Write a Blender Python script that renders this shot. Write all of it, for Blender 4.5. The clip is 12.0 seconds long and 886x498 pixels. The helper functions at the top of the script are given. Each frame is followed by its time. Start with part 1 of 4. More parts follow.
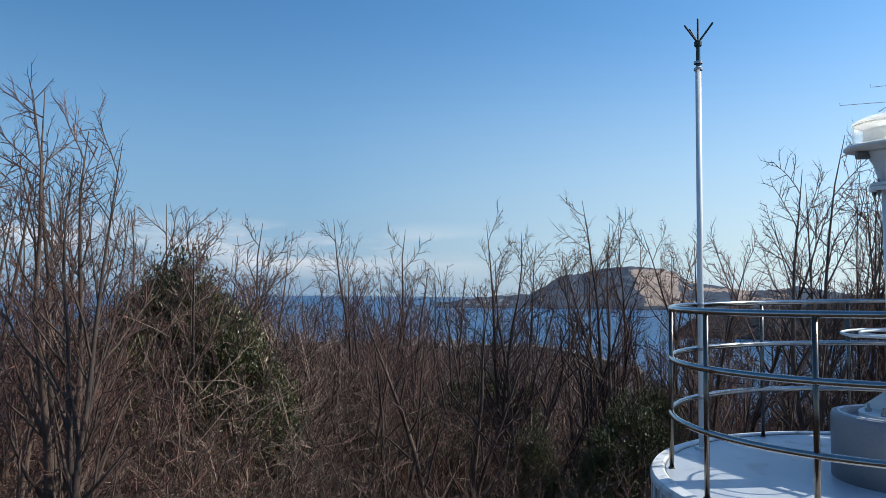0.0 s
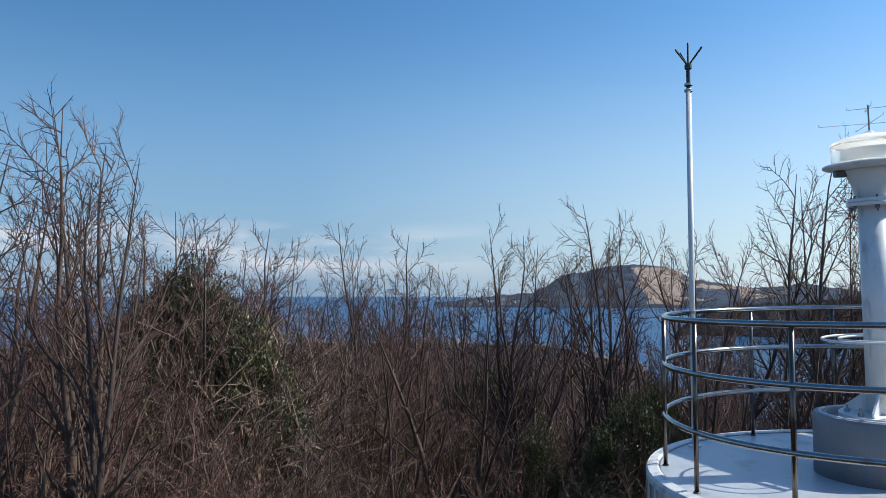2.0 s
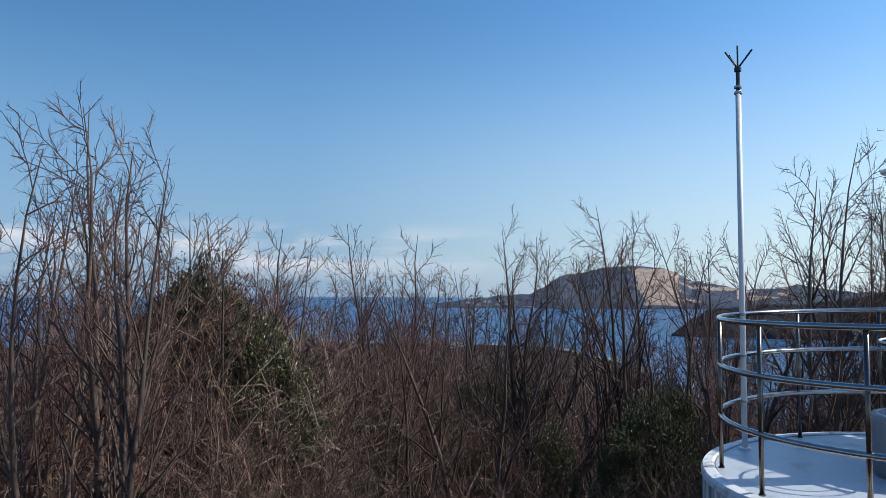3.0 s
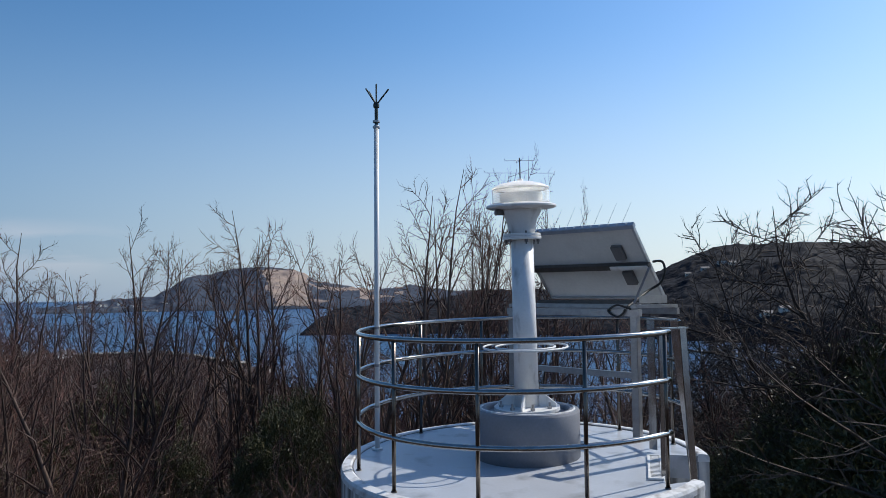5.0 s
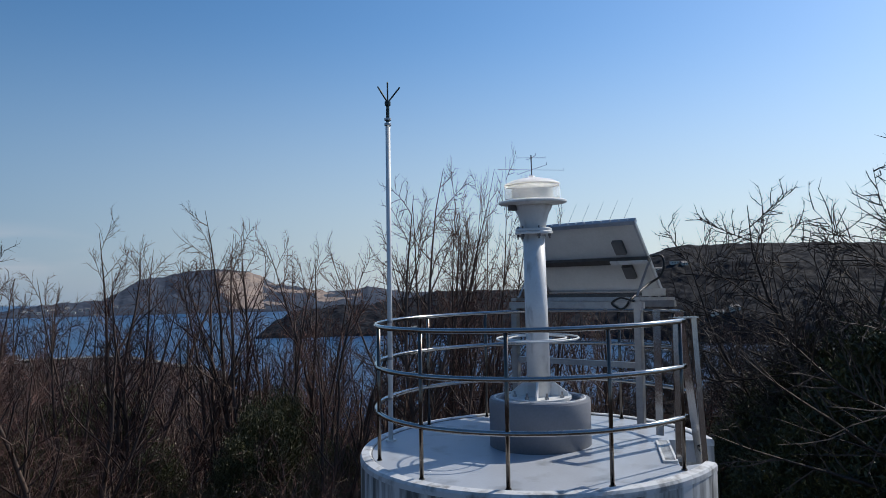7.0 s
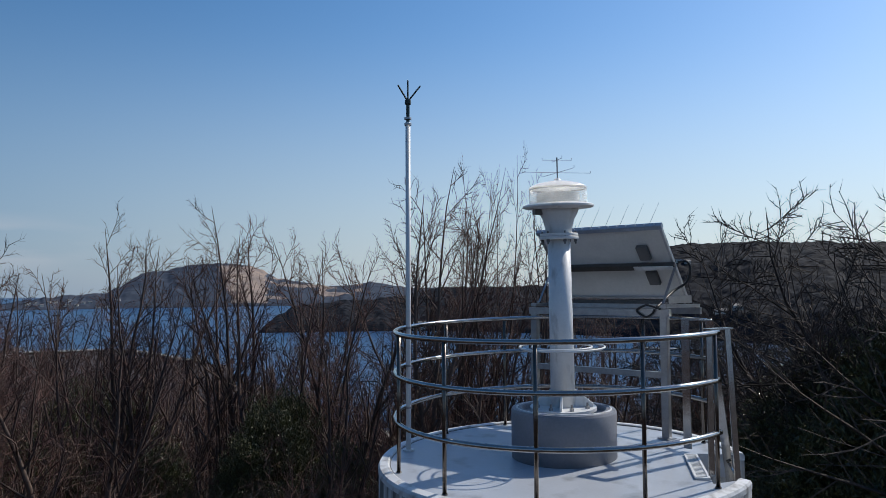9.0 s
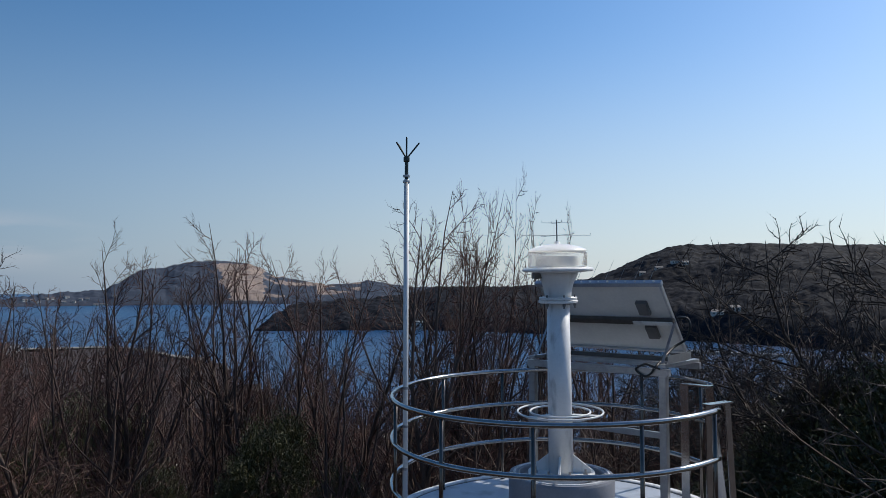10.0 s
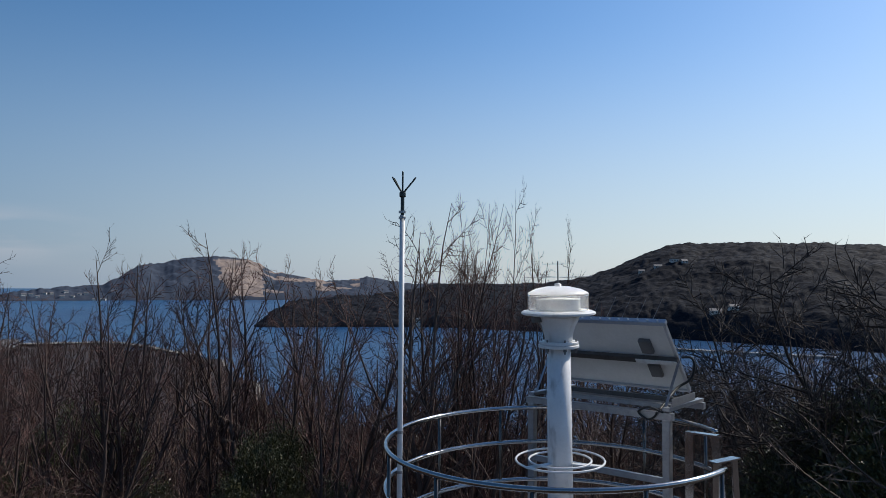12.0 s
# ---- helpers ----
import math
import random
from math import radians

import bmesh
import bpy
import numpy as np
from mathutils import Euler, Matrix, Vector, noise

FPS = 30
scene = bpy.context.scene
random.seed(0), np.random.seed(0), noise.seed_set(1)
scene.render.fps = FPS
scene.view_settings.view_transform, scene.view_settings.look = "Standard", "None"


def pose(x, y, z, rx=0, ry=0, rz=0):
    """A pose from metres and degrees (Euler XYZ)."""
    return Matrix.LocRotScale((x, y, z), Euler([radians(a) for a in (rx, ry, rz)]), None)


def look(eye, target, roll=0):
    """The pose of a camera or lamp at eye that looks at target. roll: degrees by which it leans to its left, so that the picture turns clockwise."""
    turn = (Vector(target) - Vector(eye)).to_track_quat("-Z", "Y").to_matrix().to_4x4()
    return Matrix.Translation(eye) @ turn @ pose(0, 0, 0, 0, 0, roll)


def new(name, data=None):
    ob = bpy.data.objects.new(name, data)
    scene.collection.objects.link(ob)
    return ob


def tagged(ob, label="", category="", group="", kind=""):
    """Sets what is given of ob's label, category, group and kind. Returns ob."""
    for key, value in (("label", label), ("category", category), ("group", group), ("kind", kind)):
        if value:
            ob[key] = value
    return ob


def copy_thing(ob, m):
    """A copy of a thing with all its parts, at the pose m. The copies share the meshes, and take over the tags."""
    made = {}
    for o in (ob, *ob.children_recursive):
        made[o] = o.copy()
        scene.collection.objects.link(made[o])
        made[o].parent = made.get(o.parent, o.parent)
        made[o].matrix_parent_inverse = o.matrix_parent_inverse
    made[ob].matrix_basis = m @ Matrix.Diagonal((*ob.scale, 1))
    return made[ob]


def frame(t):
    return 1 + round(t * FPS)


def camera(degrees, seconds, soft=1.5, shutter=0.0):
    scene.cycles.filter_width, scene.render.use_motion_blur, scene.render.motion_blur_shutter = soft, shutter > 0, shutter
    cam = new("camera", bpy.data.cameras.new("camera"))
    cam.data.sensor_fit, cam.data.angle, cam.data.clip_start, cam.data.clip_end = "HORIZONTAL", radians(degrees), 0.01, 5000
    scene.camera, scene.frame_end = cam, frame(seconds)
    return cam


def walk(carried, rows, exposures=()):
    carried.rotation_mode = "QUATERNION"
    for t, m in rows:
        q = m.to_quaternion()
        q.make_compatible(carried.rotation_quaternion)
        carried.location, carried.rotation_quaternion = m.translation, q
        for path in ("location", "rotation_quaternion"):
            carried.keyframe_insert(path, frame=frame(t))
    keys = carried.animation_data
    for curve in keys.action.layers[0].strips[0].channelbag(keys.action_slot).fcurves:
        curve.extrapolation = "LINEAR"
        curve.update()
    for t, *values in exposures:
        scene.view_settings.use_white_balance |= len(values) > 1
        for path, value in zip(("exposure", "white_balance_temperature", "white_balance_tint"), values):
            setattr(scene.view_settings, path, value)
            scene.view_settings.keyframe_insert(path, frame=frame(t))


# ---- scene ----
cam = camera(63.03, 12.0, soft=0.8)
PATH = [
    (0, (-0.057, -0.391, 1.217), (-0.076, 1.606, 1.331), 0.60),
    (0.5, (0.050, -0.650, 1.318), (0.039, 1.346, 1.429), 0.45),
    (1, (0.138, -0.749, 1.246), (0.119, 1.248, 1.363), 0.44),
    (1.5, (0.128, -0.761, 1.240), (0.111, 1.236, 1.357), 0.39),
    (2, (-0.099, -0.798, 1.311), (-0.124, 1.198, 1.424), 0.10),
    (2.5, (-0.492, -0.829, 1.317), (-0.516, 1.167, 1.432), 0.15),
    (2.7, (-0.566, -0.820, 1.315), (-0.588, 1.177, 1.430), 0.21),
    (4.3, (-0.571, -0.775, 1.345), (-0.284, 1.200, 1.465), 1.37),
    (4.5, (-0.631, -0.844, 1.409), (-0.127, 1.088, 1.521), 0.32),
    (5, (-0.752, -0.932, 1.472), (0.191, 0.828, 1.588), -0.46),
    (5.5, (-0.873, -0.978, 1.520), (0.175, 0.722, 1.635), -0.87),
    (6, (-1.026, -0.964, 1.516), (0.025, 0.734, 1.632), -0.85),
    (6.5, (-1.166, -0.909, 1.475), (-0.130, 0.798, 1.591), -0.78),
    (7, (-1.296, -0.806, 1.403), (-0.251, 0.895, 1.522), -0.82),
    (9, (-1.330, -0.523, 1.498), (-0.291, 1.182, 1.606), -0.28),
    (9.5, (-1.339, -0.515, 1.766), (-0.296, 1.189, 1.876), -0.11),
    (10, (-1.315, -0.497, 2.082), (-0.271, 1.206, 2.187), 0.11),
    (10.5, (-1.261, -0.508, 2.393), (-0.221, 1.198, 2.497), 0.25),
    (11, (-1.263, -0.488, 2.562), (-0.215, 1.213, 2.655), 0.25),
    (11.5, (-1.246, -0.440, 2.570), (-0.196, 1.260, 2.650), 0.30),
    (12, (-1.181, -0.316, 2.488), (-0.135, 1.386, 2.584), 0.46),
]
EXPOSURES = [(0, -0.28, 6580, 3), (2.7, -0.28, 6580, 4), (4.4, -0.33, 6600, 6), (5, -0.58, 6660, 8), (5.5, -0.74, 6700, 8), (9, -0.81, 6700, 8), (12, -0.85, 6700, 9)]
walk(cam, [(t, look(eye, target, roll)) for t, eye, target, roll in PATH], EXPOSURES)

# ---- world, sun, exposure ----
SUN_AZ, SUN_EL = 88.5, 43.0          # degrees clockwise from +y, and above the horizon
SEA = -45.0


def direction(az, el=0.0):
    a, e = radians(az), radians(el)
    return Vector((math.sin(a) * math.cos(e), math.cos(a) * math.cos(e), math.sin(e)))


def build_world():
    world = bpy.data.worlds.new("sky")
    scene.world = world
    world.use_nodes = True
    nt = world.node_tree
    nt.nodes.clear()
    out = nt.nodes.new("ShaderNodeOutputWorld")
    bg = nt.nodes.new("ShaderNodeBackground")
    sky = nt.nodes.new("ShaderNodeTexSky")
    sky.sky_type = "NISHITA"
    sky.sun_disc = False
    sky.sun_elevation, sky.sun_rotation = radians(SUN_EL), radians(SUN_AZ)
    sky.altitude, sky.air_density, sky.dust_density, sky.ozone_density = 50, 1.0, 0.7, 5.0
    bg.inputs["Strength"].default_value = 0.147
    # thin low clouds over the sea
    tc = nt.nodes.new("ShaderNodeTexCoord")
    mapping = nt.nodes.new("ShaderNodeMapping")
    mapping.inputs["Scale"].default_value = (5, 5, 26)
    noise_tex = nt.nodes.new("ShaderNodeTexNoise")
    noise_tex.inputs["Scale"].default_value = 1.3
    noise_tex.inputs["Detail"].default_value = 7
    ramp = nt.nodes.new("ShaderNodeValToRGB")
    ramp.color_ramp.elements[0].position, ramp.color_ramp.elements[1].position = 0.42, 0.62
    sep = nt.nodes.new("ShaderNodeSeparateXYZ")
    band = nt.nodes.new("ShaderNodeValToRGB")
    cr = band.color_ramp
    cr.elements[0].position, cr.elements[0].color = 0.012, (0, 0, 0, 1)
    cr.elements[1].position, cr.elements[1].color = 0.040, (1, 1, 1, 1)
    for pos, v in ((0.072, 0.8), (0.095, 0.0)):
        el = cr.elements.new(pos)
        el.color = (v, v, v, 1)
    side = nt.nodes.new("ShaderNodeMapRange")
    side.inputs["From Min"].default_value, side.inputs["From Max"].default_value = 0.12, -0.25
    mul = nt.nodes.new("ShaderNodeMath")
    mul.operation = "MULTIPLY"
    mul2 = nt.nodes.new("ShaderNodeMath")
    mul2.operation = "MULTIPLY"
    mul3 = nt.nodes.new("ShaderNodeMath")
    mul3.operation = "MULTIPLY"
    mul3.inputs[1].default_value = 0.6
    mix = nt.nodes.new("ShaderNodeMix")
    mix.data_type = "RGBA"
    mix.inputs["B"].default_value = (9.0, 8.2, 8.6, 1)
    lk = nt.links.new
    lk(tc.outputs["Generated"], mapping.inputs["Vector"])
    lk(mapping.outputs["Vector"], noise_tex.inputs["Vector"])
    lk(noise_tex.outputs["Fac"], ramp.inputs["Fac"])
    lk(tc.outputs["Generated"], sep.inputs[0])
    lk(sep.outputs["Z"], band.inputs["Fac"])
    lk(sep.outputs["X"], side.inputs["Value"])
    lk(ramp.outputs["Color"], mul.inputs[0])
    lk(band.outputs["Color"], mul.inputs[1])
    lk(mul.outputs[0], mul2.inputs[0])
    lk(side.outputs["Result"], mul2.inputs[1])
    lk(mul2.outputs[0], mul3.inputs[0])
    lk(mul3.outputs[0], mix.inputs["Factor"])
    # pale haze low over the sea
    haze = nt.nodes.new("ShaderNodeValToRGB")
    haze.color_ramp.interpolation = "EASE"
    haze.color_ramp.elements[0].position, haze.color_ramp.elements[0].color = 0.0, (0.8, 0.8, 0.8, 1)
    haze.color_ramp.elements[1].position, haze.color_ramp.elements[1].color = 0.38, (0, 0, 0, 1)
    mix2 = nt.nodes.new("ShaderNodeMix")
    mix2.data_type = "RGBA"
    warm = nt.nodes.new("ShaderNodeMix")
    warm.data_type = "RGBA"
    warm.inputs["A"].default_value, warm.inputs["B"].default_value = (2.0, 3.2, 5.2, 1), (7.8, 8.7, 9.5, 1)
    sunward = nt.nodes.new("ShaderNodeMapRange")
    sunward.inputs["From Min"].default_value, sunward.inputs["From Max"].default_value = -0.2, 0.95
    hue = nt.nodes.new("ShaderNodeHueSaturation")
    hue.inputs["Hue"].default_value, hue.inputs["Saturation"].default_value, hue.inputs["Value"].default_value = 0.499, 1.18, 1.3
    lk(sep.outputs["X"], sunward.inputs["Value"])
    lk(sunward.outputs["Result"], warm.inputs["Factor"])
    lk(warm.outputs["Result"], mix2.inputs["B"])
    lift = nt.nodes.new("ShaderNodeMapRange")
    lift.inputs["From Min"].default_value, lift.inputs["From Max"].default_value = -0.5, 0.9
    lift.inputs["To Min"].default_value, lift.inputs["To Max"].default_value = 1.12, 1.72
    lk(sep.outputs["X"], lift.inputs["Value"])
    lk(lift.outputs["Result"], hue.inputs["Value"])
    lk(sky.outputs["Color"], hue.inputs["Color"])
    lk(sep.outputs["Z"], haze.inputs["Fac"])
    lk(haze.outputs["Color"], mix2.inputs["Factor"])
    lk(hue.outputs["Color"], mix2.inputs["A"])
    lk(mix2.outputs["Result"], mix.inputs["A"])
    lk(mix.outputs["Result"], bg.inputs["Color"])
    lk(bg.outputs["Background"], out.inputs["Surface"])
    sun = bpy.data.lights.new("sun", "SUN")
    sun.energy, sun.angle, sun.color = 6.3, radians(0.53), (1.0, 0.95, 0.88)
    ob = new("sun", sun)
    ob.matrix_world = look(direction(SUN_AZ, SUN_EL) * 60, (0, 0, 0))


build_world()


# ---- materials ----
def material(name, base, dark, rough=0.6, metal=0.0, scale=6.0, fine=60.0, bump=0.1, bump_dist=0.01, contrast=(0.35, 0.7),
             per_object=0.0, stretch=(1, 1, 1), coat=0.0, world_space=False, spec=0.5):
    """Two-scale noise between two colours, with fine grain and relief."""
    m = bpy.data.materials.new(name)
    m.use_nodes = True
    nt = m.node_tree
    nd, lk = nt.nodes, nt.links.new
    bsdf = nd["Principled BSDF"]
    tc = nd.new("ShaderNodeTexCoord")
    mp = nd.new("ShaderNodeMapping")
    mp.inputs["Scale"].default_value = stretch
    if world_space:
        geo = nd.new("ShaderNodeNewGeometry")
        lk(geo.outputs["Position"], mp.inputs["Vector"])
    else:
        lk(tc.outputs["Object"], mp.inputs["Vector"])
    n1 = nd.new("ShaderNodeTexNoise")
    n1.inputs["Scale"].default_value, n1.inputs["Detail"].default_value = scale, 6
    n2 = nd.new("ShaderNodeTexNoise")
    n2.inputs["Scale"].default_value, n2.inputs["Detail"].default_value = fine, 4
    lk(mp.outputs["Vector"], n1.inputs["Vector"])
    lk(mp.outputs["Vector"], n2.inputs["Vector"])
    ramp = nd.new("ShaderNodeValToRGB")
    ramp.color_ramp.elements[0].position, ramp.color_ramp.elements[1].position = contrast
    ramp.color_ramp.elements[0].color, ramp.color_ramp.elements[1].color = (*dark, 1), (*base, 1)
    mixf = nd.new("ShaderNodeMath")
    mixf.operation = "MULTIPLY_ADD"
    mixf.inputs[1].default_value = 0.35
    lk(n2.outputs["Fac"], mixf.inputs[0])
    sc = nd.new("ShaderNodeMath")
    sc.operation = "MULTIPLY"
    sc.inputs[1].default_value = 0.65
    lk(n1.outputs["Fac"], sc.inputs[0])
    lk(sc.outputs[0], mixf.inputs[2])
    lk(mixf.outputs[0], ramp.inputs["Fac"])
    colour = ramp.outputs["Color"]
    if per_object:
        info = nd.new("ShaderNodeObjectInfo")
        mr = nd.new("ShaderNodeMapRange")
        mr.inputs["To Min"].default_value, mr.inputs["To Max"].default_value = 1 - per_object, 1 + per_object
        lk(info.outputs["Random"], mr.inputs["Value"])
        hsv = nd.new("ShaderNodeHueSaturation")
        lk(mr.outputs["Result"], hsv.inputs["Value"])
        lk(colour, hsv.inputs["Color"])
        colour = hsv.outputs["Color"]
    lk(colour, bsdf.inputs["Base Color"])
    bsdf.inputs["Metallic"].default_value = metal
    bsdf.inputs["Coat Weight"].default_value = coat
    bsdf.inputs["Specular IOR Level"].default_value = spec
    rr = nd.new("ShaderNodeMapRange")
    rr.inputs["To Min"].default_value, rr.inputs["To Max"].default_value = rough * 0.75, min(1, rough * 1.25)
    lk(n1.outputs["Fac"], rr.inputs["Value"])
    lk(rr.outputs["Result"], bsdf.inputs["Roughness"])
    if bump:
        bp = nd.new("ShaderNodeBump")
        bp.inputs["Strength"].default_value, bp.inputs["Distance"].default_value = bump, bump_dist
        lk(mixf.outputs[0], bp.inputs["Height"])
        lk(bp.outputs["Normal"], bsdf.inputs["Normal"])
    return m


def vary_leaves(m, old_leaf):
    """Each leaf takes its own tone, some of them yellowed."""
    nd, lk = m.node_tree.nodes, m.node_tree.links.new
    bsdf = nd["Principled BSDF"]
    colour = bsdf.inputs["Base Color"].links[0].from_socket
    geo = nd.new("ShaderNodeNewGeometry")
    ramp = nd.new("ShaderNodeMapRange")
    ramp.inputs["From Min"].default_value, ramp.inputs["From Max"].default_value = 0.55, 1.0
    ramp.inputs["To Max"].default_value = 0.75
    mix = nd.new("ShaderNodeMix")
    mix.data_type = "RGBA"
    mix.inputs["B"].default_value = (*old_leaf, 1)
    lk(geo.outputs["Random Per Island"], ramp.inputs["Value"])
    lk(ramp.outputs["Result"], mix.inputs["Factor"])
    lk(colour, mix.inputs["A"])
    lk(mix.outputs["Result"], bsdf.inputs["Base Color"])


def streaked(name, base, dirt, rough=0.5, amount=(0.5, 0.75), scale=(9, 9, 0.8), extra=None):
    """White paint with run-down dirt streaks."""
    m = material(name, base, tuple(c * 0.86 for c in base), rough, scale=4, fine=45, bump=0.12, bump_dist=0.004)
    nt = m.node_tree
    nd, lk = nt.nodes, nt.links.new
    bsdf = nd["Principled BSDF"]
    old = bsdf.inputs["Base Color"].links[0].from_socket
    tc = nd.new("ShaderNodeTexCoord")
    mp = nd.new("ShaderNodeMapping")
    mp.inputs["Scale"].default_value = scale
    n = nd.new("ShaderNodeTexNoise")
    n.inputs["Scale"].default_value, n.inputs["Detail"].default_value = 1.0, 8
    r = nd.new("ShaderNodeValToRGB")
    r.color_ramp.elements[0].position, r.color_ramp.elements[1].position = amount
    mix = nd.new("ShaderNodeMix")
    mix.data_type = "RGBA"
    mix.inputs["B"].default_value = (*dirt, 1)
    lk(tc.outputs["Object"], mp.inputs["Vector"])
    lk(mp.outputs["Vector"], n.inputs["Vector"])
    lk(n.outputs["Fac"], r.inputs["Fac"])
    lk(r.outputs["Color"], mix.inputs["Factor"])
    lk(old, mix.inputs["A"])
    lk(mix.outputs["Result"], bsdf.inputs["Base Color"])
    return m


def glass_material(name="lens_glass", clear=1.0, rough=0.05):
    m = bpy.data.materials.new(name)
    m.use_nodes = True
    b = m.node_tree.nodes["Principled BSDF"]
    b.inputs["Base Color"].default_value = (1, 1, 1, 1)
    b.inputs["Transmission Weight"].default_value = clear
    b.inputs["Roughness"].default_value = rough
    b.inputs["IOR"].default_value = 1.45
    return m


def sea_material():
    m = bpy.data.materials.new("sea_water")
    m.use_nodes = True
    nt = m.node_tree
    nd, lk = nt.nodes, nt.links.new
    b = nd["Principled BSDF"]
    b.inputs["Roughness"].default_value = 0.3
    b.inputs["Specular IOR Level"].default_value = 0.35
    b.inputs["IOR"].default_value = 1.33
    geo = nd.new("ShaderNodeNewGeometry")
    mp = nd.new("ShaderNodeMapping")
    mp.inputs["Scale"].default_value = (0.012, 0.003, 1)
    mp.inputs["Rotation"].default_value = (0, 0, radians(25))
    n = nd.new("ShaderNodeTexNoise")
    n.inputs["Scale"].default_value, n.inputs["Detail"].default_value = 1, 6
    r = nd.new("ShaderNodeValToRGB")
    r.color_ramp.elements[0].position, r.color_ramp.elements[1].position = 0.35, 0.7
    r.color_ramp.elements[0].color, r.color_ramp.elements[1].color = (0.004, 0.042, 0.12, 1), (0.010, 0.078, 0.18, 1)
    lk(geo.outputs["Position"], mp.inputs["Vector"])
    lk(mp.outputs["Vector"], n.inputs["Vector"])
    lk(n.outputs["Fac"], r.inputs["Fac"])
    lk(r.outputs["Color"], b.inputs["Base Color"])
    w = nd.new("ShaderNodeTexNoise")
    w.inputs["Scale"].default_value, w.inputs["Detail"].default_value = 0.35, 5
    lk(geo.outputs["Position"], w.inputs["Vector"])
    bp = nd.new("ShaderNodeBump")
    bp.inputs["Strength"].default_value, bp.inputs["Distance"].default_value = 1.0, 1.6
    lk(w.outputs["Fac"], bp.inputs["Height"])
    lk(bp.outputs["Normal"], b.inputs["Normal"])
    return m


WHITE = streaked("white_paint", (0.78, 0.79, 0.79), (0.42, 0.40, 0.37), 0.42, (0.56, 0.82))
COLUMN = streaked("column_paint", (0.78, 0.79, 0.80), (0.36, 0.36, 0.36), 0.4, (0.55, 0.8), (14, 14, 5))
TOWER = streaked("tower_paint", (0.74, 0.74, 0.73), (0.13, 0.125, 0.12), 0.65, (0.44, 0.64), (8, 8, 1.1))
DECK = streaked("deck_paint", (0.46, 0.49, 0.54), (0.20, 0.21, 0.22), 0.36, (0.55, 0.76), (3.4, 3.4, 3.4))
RIM = streaked("rim_paint", (0.74, 0.75, 0.76), (0.26, 0.25, 0.24), 0.5, (0.50, 0.70), (8, 8, 8))
PLINTH = material("plinth_paint", (0.24, 0.25, 0.285), (0.18, 0.19, 0.215), 0.5, scale=3, fine=50, bump=0.15, bump_dist=0.004)
STEEL = material("stainless_steel", (0.46, 0.45, 0.44), (0.32, 0.31, 0.30), 0.16, 1.0, scale=12, fine=120, bump=0.05, bump_dist=0.002)
# dark brown base stands for the woods that the bright posts would reflect
POSTSTEEL = material("woods_tinted_stainless", (0.20, 0.175, 0.155), (0.11, 0.095, 0.085), 0.22, 1.0, scale=9, fine=90, bump=0.05, bump_dist=0.002)
DULL = material("galvanised_steel", (0.44, 0.44, 0.45), (0.31, 0.31, 0.32), 0.42, 0.85, scale=14, fine=90, bump=0.08, bump_dist=0.002)
BRONZE = material("dark_bronze", (0.06, 0.085, 0.08), (0.03, 0.04, 0.04), 0.5, 0.6, scale=20, fine=120)
BACKSHEET = material("panel_backsheet", (0.74, 0.75, 0.74), (0.62, 0.63, 0.62), 0.45, scale=3, fine=30, bump=0.05, bump_dist=0.003)
CELLS = material("solar_cells", (0.015, 0.02, 0.05), (0.01, 0.012, 0.03), 0.12, scale=8, fine=60, bump=0)
ALU = material("panel_frame_alloy", (0.55, 0.57, 0.60), (0.45, 0.47, 0.5), 0.35, 0.8, scale=10, fine=80)
BLUETRIM = material("trim_strip", (0.40, 0.46, 0.54), (0.30, 0.35, 0.42), 0.35, 0.4, scale=10, fine=80)
BLACK = material("black_rubber", (0.02, 0.02, 0.02), (0.012, 0.012, 0.012), 0.5, scale=20, fine=90)
GREYBOX = material("grey_plastic", (0.16, 0.16, 0.165), (0.12, 0.12, 0.12), 0.45, scale=10, fine=80)
GLASS = glass_material(clear=0.86)
CAPGLASS = glass_material("cap_plastic", 0.5, 0.3)
# steel coloured dark for the shadow under the panels
SHADESTEEL = material("shaded_steel", (0.13, 0.12, 0.115), (0.08, 0.075, 0.07), 0.5, 0.4, scale=12, fine=80)
FROST = material("lens_prism", (0.93, 0.95, 0.95), (0.80, 0.83, 0.83), 0.25, scale=10, fine=80, bump=0.1)
SEAWATER = sea_material()
BARK = material("bark", (0.14, 0.092, 0.072), (0.036, 0.024, 0.019), 0.85, scale=7, fine=70, bump=0.5, bump_dist=0.01, per_object=0.25, stretch=(1, 1, 0.3))
TWIG = material("twig_bark", (0.165, 0.078, 0.060), (0.058, 0.027, 0.022), 0.8, scale=3, fine=40, bump=0, per_object=0.45)
DARKBARK = material("dark_bark", (0.080, 0.058, 0.049), (0.034, 0.025, 0.021), 0.9, scale=3, fine=40, bump=0, per_object=0.3)
DRYTWIG = material("dry_twig", (0.38, 0.265, 0.195), (0.08, 0.052, 0.039), 0.85, scale=3, fine=40, bump=0, per_object=0.45)
LEAF = material("evergreen_leaf", (0.085, 0.088, 0.028), (0.026, 0.032, 0.012), 0.38, scale=3, fine=30, bump=0, per_object=0.3, spec=0.5)
vary_leaves(LEAF, (0.15, 0.125, 0.04))
LITTER = material("leaf_litter", (0.07, 0.048, 0.034), (0.022, 0.016, 0.012), 0.95, scale=0.8, fine=9, bump=0.6, bump_dist=0.05, world_space=True)
# near-black blue: the hill's shade and aerial haze are put into the colour
WOODS = material("shaded_wooded_slope", (0.022, 0.024, 0.031), (0.007, 0.008, 0.012), 0.95, scale=0.03, fine=0.22, bump=1.0, bump_dist=3.0, world_space=True, spec=0.1)
